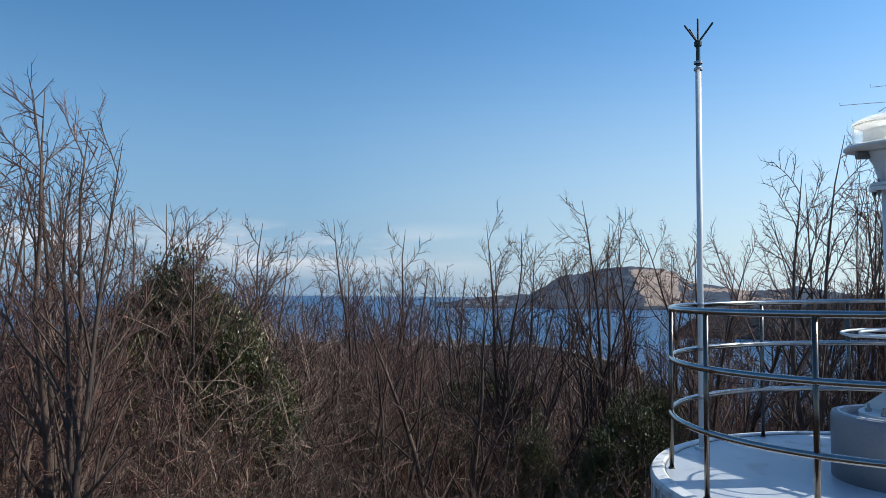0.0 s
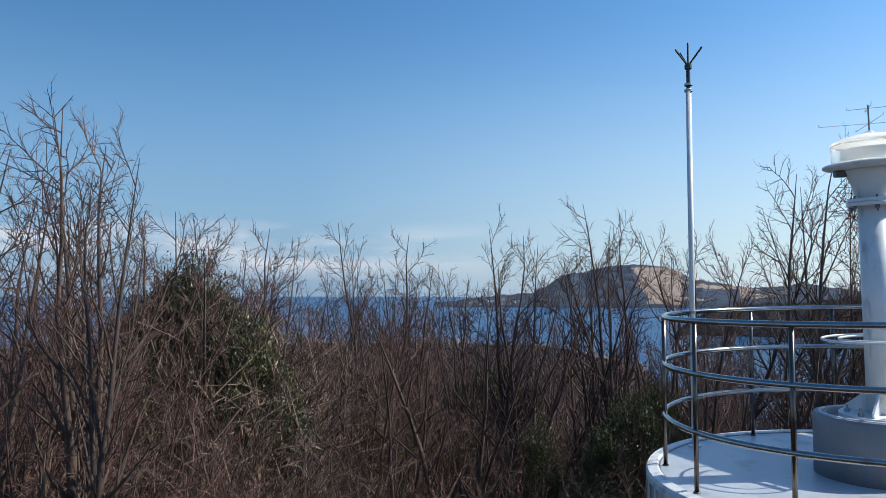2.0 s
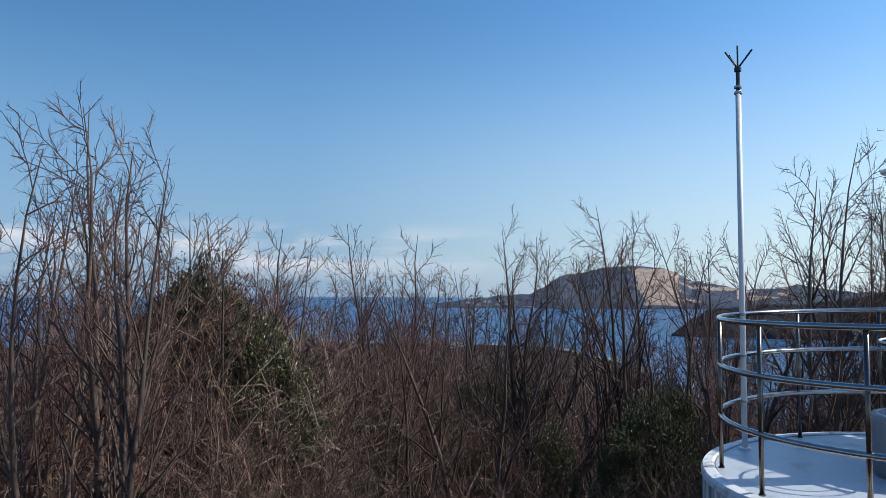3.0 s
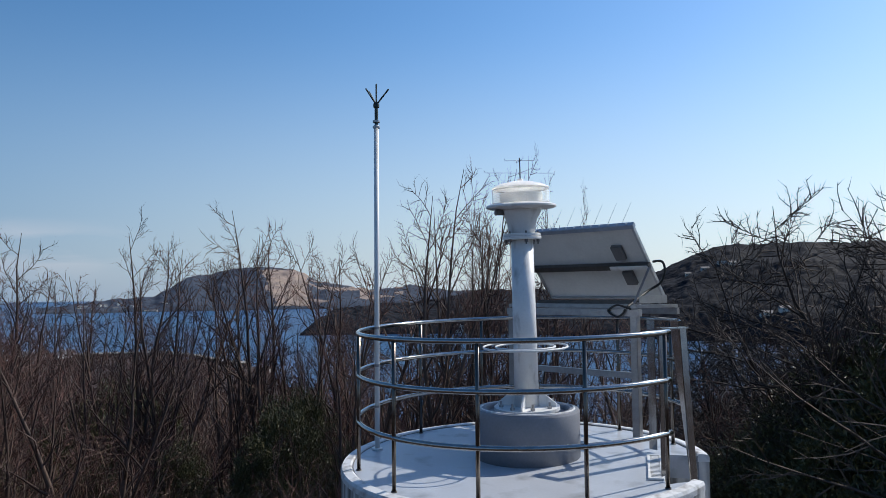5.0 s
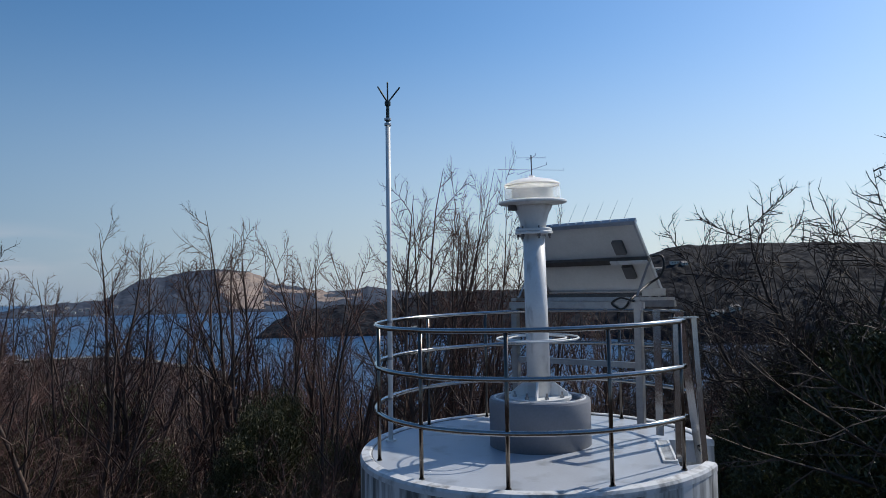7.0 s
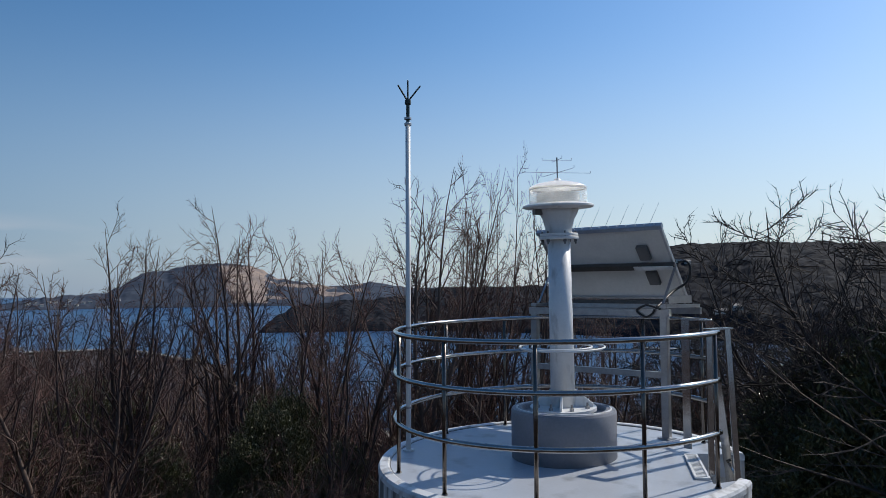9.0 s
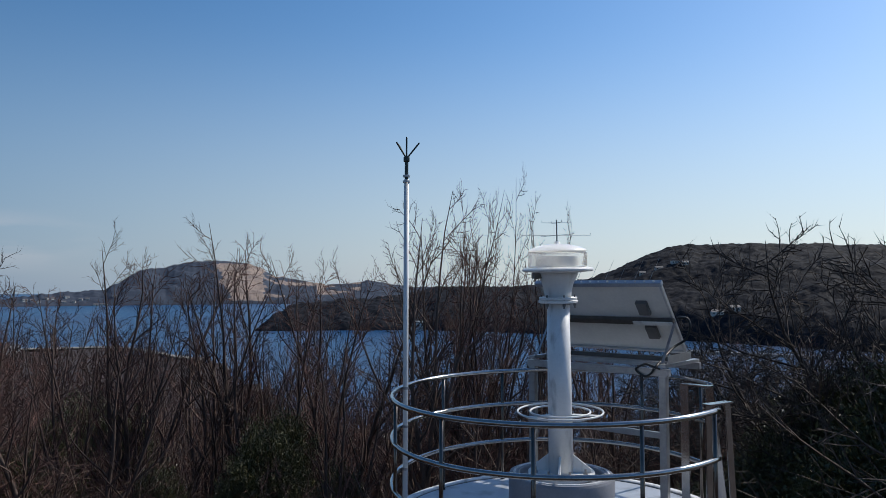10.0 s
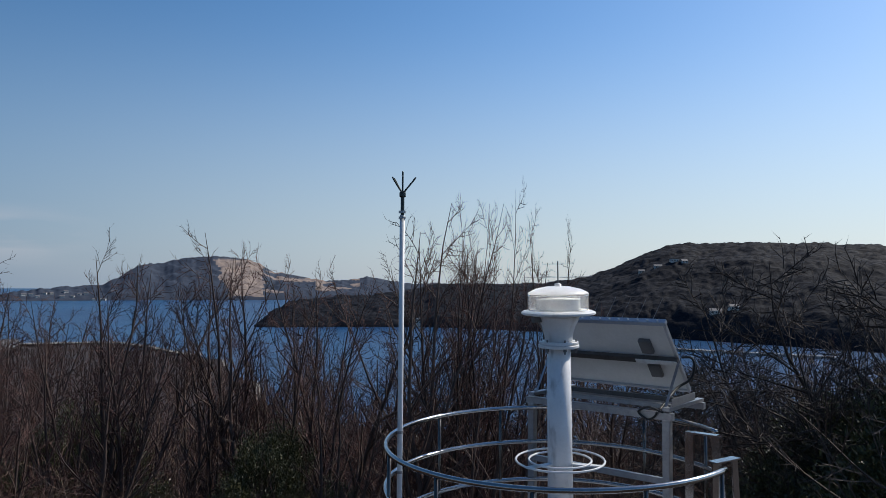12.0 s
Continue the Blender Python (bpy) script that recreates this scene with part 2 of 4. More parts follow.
# base lightened to carry the haze over the lower land
BAREWOODS = material("hazed_bare_woods", (0.088, 0.070, 0.066), (0.040, 0.032, 0.031), 0.95, scale=0.05, fine=0.9, bump=0.8, bump_dist=1.0, world_space=True, spec=0.1)
# blue of the distance haze is mixed into this base colour
FARLAND = material("hazed_hillside", (0.068, 0.082, 0.108), (0.040, 0.050, 0.072), 0.95, scale=0.008, fine=0.05, bump=0.6, bump_dist=6.0, world_space=True, spec=0.1)
QUARRY = material("quarry_rock", (0.42, 0.32, 0.255), (0.17, 0.14, 0.13), 0.95, scale=0.03, fine=0.16, bump=0.8, bump_dist=5.0, world_space=True, spec=0.1, stretch=(1, 1, 0.5))
SAND = material("shore_sand", (0.37, 0.32, 0.26), (0.25, 0.215, 0.175), 0.95, scale=0.05, fine=0.5, bump=0.2, bump_dist=0.3, world_space=True)
CONCRETE = material("harbour_concrete", (0.42, 0.41, 0.39), (0.26, 0.25, 0.24), 0.9, scale=0.2, fine=2, bump=0.2, bump_dist=0.1, world_space=True)
HOUSEWALL = material("house_wall", (0.62, 0.60, 0.56), (0.46, 0.44, 0.41), 0.8, scale=0.5, fine=5, bump=0.1)
ROOFTILE = material("house_roof", (0.20, 0.19, 0.19), (0.11, 0.10, 0.10), 0.7, scale=0.8, fine=8, bump=0.2)
WINDOWGLASS = material("window_glass", (0.03, 0.04, 0.05), (0.02, 0.025, 0.03), 0.1, scale=1, fine=4, bump=0)


# ---- mesh helpers ----
def part(name, bm, mat, parent=None, label="", smooth=False):
    me = bpy.data.meshes.new(name)
    bmesh.ops.recalc_face_normals(bm, faces=bm.faces)
    bm.to_mesh(me)
    bm.free()
    me.materials.append(mat)
    if smooth:
        for p in me.polygons:
            p.use_smooth = True
    ob = new(name, me)
    if parent is not None:
        ob.parent = parent
    if label:
        tagged(ob, label)
    return ob


def mesh_part(name, verts, faces, mat, parent=None, label="", smooth=False):
    me = bpy.data.meshes.new(name)
    me.from_pydata(verts, [], faces)
    me.materials.append(mat)
    if smooth:
        me.polygons.foreach_set("use_smooth", [True] * len(me.polygons))
    me.update()
    ob = new(name, me)
    if parent is not None:
        ob.parent = parent
    if label:
        tagged(ob, label)
    return ob


def empty(name, place=(0, 0, 0)):
    ob = new(name)
    ob.location = place
    return ob


def box(bm, size, m=Matrix(), bevel=0.0):
    vs = bmesh.ops.create_cube(bm, size=1, matrix=m @ Matrix.Diagonal((*size, 1)))["verts"]
    if bevel:
        es = list({e for v in vs for e in v.link_edges})
        bmesh.ops.bevel(bm, geom=es, offset=bevel, segments=2, affect="EDGES")


def frame_at(p, d):
    """A matrix at p whose z looks along d."""
    q = Vector(d).to_track_quat("Z", "Y").to_matrix().to_4x4()
    return Matrix.Translation(p) @ q


def tube(bm, pts, r, sides=10, cap=True, closed=False):
    """A round bar along a line of points; r is one radius or one for each point."""
    pts = [Vector(p) for p in pts]
    n = len(pts)
    rs = r if isinstance(r, (list, tuple)) else [r] * n
    rings, up = [], None
    for i, p in enumerate(pts):
        a = pts[(i - 1) % n] if closed or i > 0 else p
        b = pts[(i + 1) % n] if closed or i < n - 1 else p
        d = (b - a).normalized()
        if up is None:
            up = d.orthogonal().normalized()
        up = (up - d * up.dot(d)).normalized()
        w = d.cross(up)
        rings.append([bm.verts.new(p + (up * math.cos(2 * math.pi * k / sides) + w * math.sin(2 * math.pi * k / sides)) * rs[i]) for k in range(sides)])
    for i in range(n if closed else n - 1):
        a, b = rings[i], rings[(i + 1) % n]
        for k in range(sides):
            bm.faces.new((a[k], a[(k + 1) % sides], b[(k + 1) % sides], b[k]))
    if cap and not closed:
        bm.faces.new(rings[0][::-1])
        bm.faces.new(rings[-1])


def lathe(bm, profile, centre, sides=48, cap=True):
    rings = []
    for r, z in profile:
        rings.append([bm.verts.new((centre[0] + r * math.cos(2 * math.pi * k / sides), centre[1] + r * math.sin(2 * math.pi * k / sides), centre[2] + z)) for k in range(sides)])
    for a, b in zip(rings, rings[1:]):
        for k in range(sides):
            bm.faces.new((a[k], a[(k + 1) % sides], b[(k + 1) % sides], b[k]))
    if cap:
        bm.faces.new(rings[0][::-1])
        bm.faces.new(rings[-1])


def arc(c, r, z, a0, a1, n):
    return [(c[0] + r * math.cos(radians(a0 + (a1 - a0) * i / n)), c[1] + r * math.sin(radians(a0 + (a1 - a0) * i / n)), z) for i in range(n + 1)]


def bar(bm, a, b, w, h, up=(0, 0, 1), bevel=0.003):
    """A flat or square bar from a to b: w across, h along up."""
    a, b, up = Vector(a), Vector(b), Vector(up)
    d = b - a
    z = d.normalized()
    x = z.cross(up).normalized()
    y = x.cross(z)
    m = Matrix((x, y, z)).transposed().to_4x4()
    m.translation = (a + b) / 2
    box(bm, (w, h, d.length), m, bevel)


# ---- ground and sea ----
CX, CY = 3.01, 4.59                   # axis of the light beacon
LX, LY = 3.081, 4.613                   # foot of the lantern column
GROUND = -5.2


def coast(az):
    """Distance of the shore along a bearing."""
    knots = [(-180, 760), (-60, 700), (-10, 640), (6, 620), (13, 500), (20, 240), (40, 200), (60, 230), (90, 420), (180, 700)]
    for (a, u), (b, v) in zip(knots, knots[1:]):
        if a <= az <= b:
            k = (az - a) / (b - a)
            return u + (v - u) * k * k * (3 - 2 * k)
    return 600


def ground_z(x, y):
    d = math.hypot(x - CX, y - CY)
    az = math.degrees(math.atan2(x - CX, y - CY))
    c = coast(az)
    foot = min(c * 0.75, 190)
    k = max(0.0, min(1.0, (d - 6) / (foot - 6)))
    k = k ** 0.85
    z = GROUND + (SEA + 1.5 - GROUND) * (k * k * (2.4 - 1.4 * k) * 0.55 + k * 0.45)
    if d > foot:
        t = max(0.0, min(1.0, (d - foot) / max(1.0, c - foot)))
        z = SEA + 1.5 - 1.0 * t
    if d > c:
        z = SEA + 0.5 - min(6.0, (d - c) * 0.1)
    rough = noise.noise((x * 0.05, y * 0.05, 1.7)) * min(1.6, d * 0.03) + noise.noise((x * 0.35, y * 0.35, 4.2)) * 0.18
    return z + (rough if d < c - 20 else 0)


def build_ground():
    radii = [0.0, 1.0, 2.0, 3.0, 4.5] + [6 * 1.085 ** i for i in range(62)]
    n = 150
    verts, faces = [], []
    for r in radii:
        for k in range(n):
            a = 2 * math.pi * k / n
            x, y = CX + r * math.sin(a), CY + r * math.cos(a)
            verts.append((x, y, ground_z(x, y)))
    for i in range(len(radii) - 1):
        for k in range(n):
            a, b = i * n + k, i * n + (k + 1) % n
            faces.append((a, b, b + n, a + n))
    g = mesh_part("ground", verts, faces, LITTER, smooth=True)
    tagged(g, "brown leaf-littered hillside sloping down to the sea", "ground", kind="structure")
    g.data.materials.append(BAREWOODS)
    g.data.materials.append(SAND)
    for p in g.data.polygons:
        d = math.hypot(p.center.x - CX, p.center.y - CY)
        az = math.degrees(math.atan2(p.center.x - CX, p.center.y - CY))
        p.material_index = 2 if d > coast(az) * 0.985 else 1 if d > 45 else 0
    verts, faces = [], []
    rr = [0.5, 100, 200, 400, 700, 1100, 1700, 2600, 3700, 4950]
    m = 96
    for r in rr:
        for k in range(m):
            a = 2 * math.pi * k / m
            verts.append((r * math.sin(a), r * math.cos(a), SEA))
    for i in range(len(rr) - 1):
        for k in range(m):
            a, b = i * m + k, i * m + (k + 1) % m
            faces.append((a, b, b + m, a + m))
    tagged(mesh_part("water", verts, faces, SEAWATER), "blue rippled sea water reaching the horizon", "sea", kind="structure")


build_ground()


def lerp_table(table, x):
    if x <= table[0][0]:
        return table[0][1]
    for (a, u), (b, v) in zip(table, table[1:]):
        if x <= b:
            return u + (v - u) * (x - a) / (b - a)
    return table[-1][1]


def crowns(x, y, size, seed):
    """Rounded tree-crown relief, 0 to 1."""
    best = 9.0
    gx, gy = math.floor(x / size), math.floor(y / size)
    for i in (-1, 0, 1):
        for j in (-1, 0, 1):
            cx, cy = gx + i, gy + j
            h = math.sin(cx * 127.1 + cy * 311.7 + seed) * 43758.5453
            u = h - math.floor(h)
            h = math.sin(cx * 269.5 + cy * 183.3 + seed) * 43758.5453
            v = h - math.floor(h)
            dx, dy = (cx + 0.2 + 0.6 * u) * size - x, (cy + 0.2 + 0.6 * v) * size - y
            best = min(best, (dx * dx + dy * dy) / (size * size) / (0.55 + 0.45 * u))
    return max(0.0, 1 - best * 1.6)


def land(name, az0, az1, steps, shore, depth, rows, skyline, mat, crown, crown_h, seed, eye=1.5, power=0.7):
    """Land that rises from its shore to a skyline, given as bearings and heights in degrees over the level of the eye."""
    verts, faces = [], []
    for i in range(steps + 1):
        az = az0 + (az1 - az0) * i / steps
        sd, dp = lerp_table(shore, az), lerp_table(depth, az)
        top = eye + math.tan(radians(lerp_table(skyline, az))) * (sd + dp) + crown_h * (noise.noise((az * sd / 2200, seed, 0.3)) * 0.9 + noise.noise((az * sd / 500, seed, 2.3)) * 0.5)
        s, c = math.sin(radians(az)), math.cos(radians(az))
        for j in range(rows + 1):
            t = j / rows
            d = sd + dp * 1.5 * t
            u = min(1.0, t * 1.5)
            h = SEA - 1 + (top - crown_h * 0.6 - SEA + 1) * (u ** power) * (1 if t < 0.667 else 1 - 0.5 * (t - 0.667))
            x, y = d * s, d * c
            lump = noise.noise((x / 60, y / 60, seed)) * 0.10 * max(0, top - SEA) * math.sin(math.pi * min(1, u)) if u < 1 else 0
            wx, wy = x + 7 * noise.noise((x / 13, y / 13, seed)), y + 7 * noise.noise((x / 13, y / 13, seed + 5))
            relief = 0.6 * crowns(wx, wy, crown * 1.7, seed) + 0.4 * crowns(wy, wx, crown * 0.9, seed + 3) + 0.5 * noise.noise((x / 25, y / 25, seed + 9))
            z = h + lump + (crown_h * relief * min(1.0, u * 12) if crown_h else 0)
            verts.append((x, y, z))
    for i in range(steps):
        for j in range(rows):
            a = i * (rows + 1) + j
            faces.append((a, a + 1, a + rows + 2, a + rows + 1))
    return mesh_part(name, verts, faces, mat, smooth=True)


def build_distance():
    # headland with the quarry, across the bay
    sky_line = [(-1.5, -1.0), (0.5, -0.9), (2.0, -0.65), (4.5, -0.35), (6.5, -0.22), (7.6, 0.45), (8.4, 1.05), (9.3, 1.3), (10.6, 1.5), (11.8, 1.8),
                (12.8, 1.95), (14.5, 1.92), (16.4, 1.82), (17.4, 1.45), (18.5, 0.7), (19.0, 0.85), (19.6, 0.65), (21.4, 0.35), (22.2, 0.15),
                (24.0, 0.2), (25.6, 0.48), (27.5, 0.2), (29.0, 0.05), (34.0, -0.1)]
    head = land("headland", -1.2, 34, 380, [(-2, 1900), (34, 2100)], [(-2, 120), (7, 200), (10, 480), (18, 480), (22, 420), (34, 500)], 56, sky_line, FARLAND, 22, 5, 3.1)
    head.data.materials.append(QUARRY)
    for p in head.data.polygons:
        c = p.center
        az = math.degrees(math.atan2(c.x, c.y))
        el = math.degrees(math.atan2(c.z - 1.5, math.hypot(c.x, c.y)))
        n1 = noise.noise((c.x * 0.012, c.y * 0.012, c.z * 0.03)) * 0.6 + noise.noise((c.x * 0.04, c.y * 0.04, c.z * 0.08)) * 0.35
        edge = 14.0 + (1.7 - el) * 0.45 + n1
        face = edge < az < 17.5 + 0.4 * n1 and -1.15 < el < 1.75 + 0.3 * n1
        spoil = 17.2 < az < 25 and -0.75 + n1 * 0.5 < el < 0.9 and noise.noise((c.x * 0.008, c.y * 0.008, c.z * 0.05)) > 0.02 and not (19.2 < az < 21.6 and el < 0.1)
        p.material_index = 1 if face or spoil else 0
    tagged(head, "wooded headland across the bay, tinted blue-grey for haze", "headland", kind="structure")
    # wooded point and hill beyond the cove
    sky_line = [(16.9, -3.4), (17.4, -2.9), (18.2, -2.1), (19.6, -1.35), (21.5, -1.1), (24, -1.0), (27, -0.75), (29.5, -0.3), (31, -0.05), (35, 0.0), (39, 0.15),
                (43, 0.75), (45, 1.5), (47.2, 2.5), (49.3, 3.1), (52, 3.15), (55, 3.25), (58, 3.1), (63, 2.9), (70, 2.6), (80, 2.2), (100, 1.5)]
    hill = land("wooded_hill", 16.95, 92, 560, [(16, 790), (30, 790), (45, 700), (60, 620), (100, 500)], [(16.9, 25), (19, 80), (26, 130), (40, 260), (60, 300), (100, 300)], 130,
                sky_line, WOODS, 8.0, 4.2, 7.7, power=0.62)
    tagged(hill, "evergreen wooded hill above the cove, tinted dark for shade and haze", "hill", kind="structure")


build_distance()


def build_house(place_at, w, d, h, turn, wall=None, flat=False):
    house = tagged(empty("house", place_at), "small pale house with a grey roof on the far shore" if not flat else "plain white flat-roofed building on the far shore", "house", group="houses on the far shore")
    house.rotation_euler = (0, 0, turn)
    bm = bmesh.new()
    box(bm, (w, d, h + 4), Matrix.Translation((0, 0, h / 2 - 2)))
    part("wall", bm, wall or HOUSEWALL, house)
    bm = bmesh.new()
    if flat:
        box(bm, (w + 0.6, d + 0.6, 0.5), Matrix.Translation((0, 0, h + 0.25)))
    else:
        e = 0.6
        lo = [bm.verts.new((sx * (w / 2 + e), sy * (d / 2 + e), h)) for sx, sy in ((-1, -1), (1, -1), (1, 1), (-1, 1))]
        hi = [bm.verts.new((sx * (w / 2 + e), 0, h + d * 0.3)) for sx in (-1, 1)]
        bm.faces.new(lo[::-1])
        bm.faces.new((lo[0], lo[1], hi[1], hi[0]))
        bm.faces.new((lo[2], lo[3], hi[0], hi[1]))
        bm.faces.new((lo[0], hi[0], lo[3]))
        bm.faces.new((lo[1], lo[2], hi[1]))
    part("roof", bm, ROOFTILE if not flat else HOUSEWALL, house)
    n = max(2, int(w / 3))
    for k in range(n):
        bm = bmesh.new()
        box(bm, (1.3, 0.12, 1.3), Matrix.Translation((-w / 2 + (k + 0.5) * w / n, -d / 2 - 0.03, h * 0.55)))
        part("window", bm, WINDOWGLASS, house)
    return house


def surface(az, d):
    """The height of the far land at a bearing and distance."""
    ob = bpy.data.objects["wooded_hill"] if az > 16.9 and d < 1300 else bpy.data.objects["headland"]
    hit, p, _, _ = ob.ray_cast((d * math.sin(radians(az)), d * math.cos(radians(az)), 400), (0, 0, -1))
    return p.z if hit else SEA + 1.0


def build_far_houses():
    rng = random.Random(5)
    bpy.context.view_layer.update()
    for az, d, w, dp, h, flat in ((46.9, 850, 6, 6, 2.6, False), (48.1, 840, 8, 6, 2.6, False), (49.3, 835, 9, 6, 2.4, True), (50.0, 830, 6, 6, 2.6, False),
                                  (52.2, 690, 10, 7, 3, False), (53.4, 690, 8, 7, 3, False)):
        build_house((d * math.sin(radians(az)), d * math.cos(radians(az)), surface(az, d) - 0.5), w, dp, h, radians(-az + rng.uniform(-25, 25)), flat=flat)
    for az, d, w, h in ((29.4, 797, 13, 8), (31.3, 800, 24, 4), (33.6, 790, 18, 4)):
        build_house((d * math.sin(radians(az)), d * math.cos(radians(az)), SEA + 1.0), w, 12, h, radians(-az), flat=True)
    for k in range(14):
        az, d = 1.6 + 0.42 * k + rng.uniform(-0.15, 0.15), 1930 + rng.uniform(0, 70)
        build_house((d * math.sin(radians(az)), d * math.cos(radians(az)), surface(az, d) - 0.5), rng.uniform(7, 12), 7, rng.uniform(3, 4.5), radians(-az + rng.uniform(-30, 30)))
    for k in range(6):
        az = -3.6 + k * 0.8 + rng.uniform(-0.2, 0.2)
        d = coast(az) - 26 - rng.uniform(0, 30)
        x, y = CX + d * math.sin(radians(az)), CY + d * math.cos(radians(az))
        build_house((x, y, ground_z(x, y)), rng.uniform(8, 12), 7, rng.uniform(3, 4), radians(-az + rng.uniform(-30, 30)))


def build_breakwater():
    quay = tagged(empty("breakwater", (0, 0, SEA)), "long grey concrete breakwater across the cove", "breakwater")
    for (a0, d0), (a1, d1) in (((46.0, 560), (60.0, 540)), ((34.0, 775), (52.0, 690))):
        p = Vector((d0 * math.sin(radians(a0)), d0 * math.cos(radians(a0)), 0.4))
        q = Vector((d1 * math.sin(radians(a1)), d1 * math.cos(radians(a1)), 0.4))
        bm = bmesh.new()
        bar(bm, p, q, 6.0, 3.0, bevel=0.3)
        part("wall_section", bm, CONCRETE, quay)


def build_beach():
    verts, faces = [], []
    n = 160
    for i in range(n + 1):
        az = -60 + 73 * i / n
        c = coast(az)
        for dd, z in ((-34, SEA + 2.2), (-12, SEA + 1.5), (4, SEA - 0.2)):
            r = c + dd + 5 * noise.noise((az * 0.6, dd * 0.01, 1.0))
            verts.append((CX + r * math.sin(radians(az)), CY + r * math.cos(radians(az)), z))
    for i in range(n):
        for k in range(2):
            a = i * 3 + k
            faces.append((a, a + 1, a + 4, a + 3))
    tagged(mesh_part("beach", verts, faces, SAND), "pale sand beach along the near shore", "beach", kind="structure")


build_far_houses()
build_beach()
build_breakwater()


# ---- light beacon: tower and deck ----
DECKZ = -0.03
C = (CX, CY, 0)
RAIL_R, RIM_R = 1.483, 1.63
NOTCH0, NOTCH1 = -66.0, -35.0          # the cut in the deck's edge where the ladder comes up


def deck_outline(r, shrink, n=96):
    pts = []
    for i in range(n + 1):
        a = NOTCH1 + (360 + NOTCH0 - NOTCH1) * i / n
        pts.append((CX + r * math.cos(radians(a)), CY + r * math.sin(radians(a))))
    for a, inner in ((NOTCH0 - 8, 1.42 + shrink), (NOTCH1 + 3, 1.25 + shrink)):
        pts.append((CX + inner * math.cos(radians(a)), CY + inner * math.sin(radians(a))))
    return pts


def prism(bm, outline, z0, z1):
    lo = [bm.verts.new((x, y, z0)) for x, y in outline]
    hi = [bm.verts.new((x, y, z1)) for x, y in outline]
    n = len(lo)
    bm.faces.new(lo[::-1])
    bm.faces.new(hi)
    for i in range(n):
        bm.faces.new((lo[i], lo[(i + 1) % n], hi[(i + 1) % n], hi[i]))


def build_tower():
    tower = tagged(empty("light_beacon", (0, 0, 0)), "white painted round concrete light beacon with weathered rim", "beacon")
    bm = bmesh.new()
    lathe(bm, [(1.72, GROUND - 0.6), (RIM_R - 0.03, -0.62)], C, 72)
    part("wall", bm, TOWER, tower, smooth=True)
    bm = bmesh.new()
    prism(bm, deck_outline(RIM_R, -0.006), -0.62, DECKZ - 0.012)
    part("deck_edge", bm, TOWER, tower, "dirt-streaked concrete edge of the deck")
    bm = bmesh.new()
    prism(bm, deck_outline(RIM_R - 0.09, -0.012), DECKZ - 0.2, DECKZ)
    part("deck", bm, DECK, tower, "pale blue-grey painted deck surface")
    # raised white rim
    bm = bmesh.new()
    n = 96
    rings = []
    for i in range(n + 1):
        a = radians(NOTCH1 + (360 + NOTCH0 - NOTCH1) * i / n)
        rings.append([bm.verts.new((CX + r * math.cos(a), CY + r * math.sin(a), z)) for r, z in
                      ((RIM_R - 0.10, DECKZ - 0.05), (RIM_R - 0.095, DECKZ + 0.012), (RIM_R - 0.08, DECKZ + 0.02), (RIM_R - 0.008, DECKZ + 0.012), (RIM_R + 0.004, DECKZ - 0.01), (RIM_R + 0.004, DECKZ - 0.05))])
    for a, b in zip(rings, rings[1:]):
        for k in range(5):
            bm.faces.new((a[k], a[k + 1], b[k + 1], b[k]))
    bm.faces.new(rings[0])
    bm.faces.new(rings[-1][::-1])
    part("rim", bm, RIM, tower, "chipped white painted rim")
    bm = bmesh.new()
    tube(bm, arc((CX, CY), RIM_R - 0.103, DECKZ + 0.001, NOTCH1 + 2, 360 + NOTCH0 - 2, 110), 0.005, 6)
    part("joint", bm, GREYBOX, tower, "dark joint line inside the rim")
    settle(tower)


# the deck was cast with a slight fall
SLOPE_X, SLOPE_Y = 0.027, 0.003


def settle(ob):
    """Shear the parts of a thing so that they follow the fall of the deck."""
    for child in ob.children:
        m = Matrix()
        m[2][0], m[2][1] = SLOPE_X, SLOPE_Y
        m[2][3] = SLOPE_X * (ob.location.x - CX) + SLOPE_Y * (ob.location.y - CY)
        child.data.transform(m)


def deck_z(x, y):
    return DECKZ + SLOPE_X * (x - CX) + SLOPE_Y * (y - CY)


build_tower()


# ---- guard rail ----
RAILS = (1.17, 0.808, 0.411)
POSTS = (164, 194, 223.3, 253.3, 282.6, 343, 13, 73, 102)


def build_rail():
    rail = tagged(empty("guard_rail", (CX, CY, DECKZ)), "polished stainless steel guard rail with three round bars", "railing")
    for z in RAILS:
        bm = bmesh.new()
        tube(bm, arc((0, 0), RAIL_R, z, -24, 285, 120), 0.0215, 12)
        part("rail_bar", bm, STEEL, rail, smooth=True)
    for a in POSTS:
        x, y = RAIL_R * math.cos(radians(a)), RAIL_R * math.sin(radians(a))
        bm = bmesh.new()
        tube(bm, [(x, y, 0), (x, y, RAILS[0])], 0.0165, 10)
        tube(bm, [(x, y, 0), (x, y, 0.01)], 0.024, 12)
        part("post", bm, POSTSTEEL, rail, smooth=True)
    settle(rail)


build_rail()


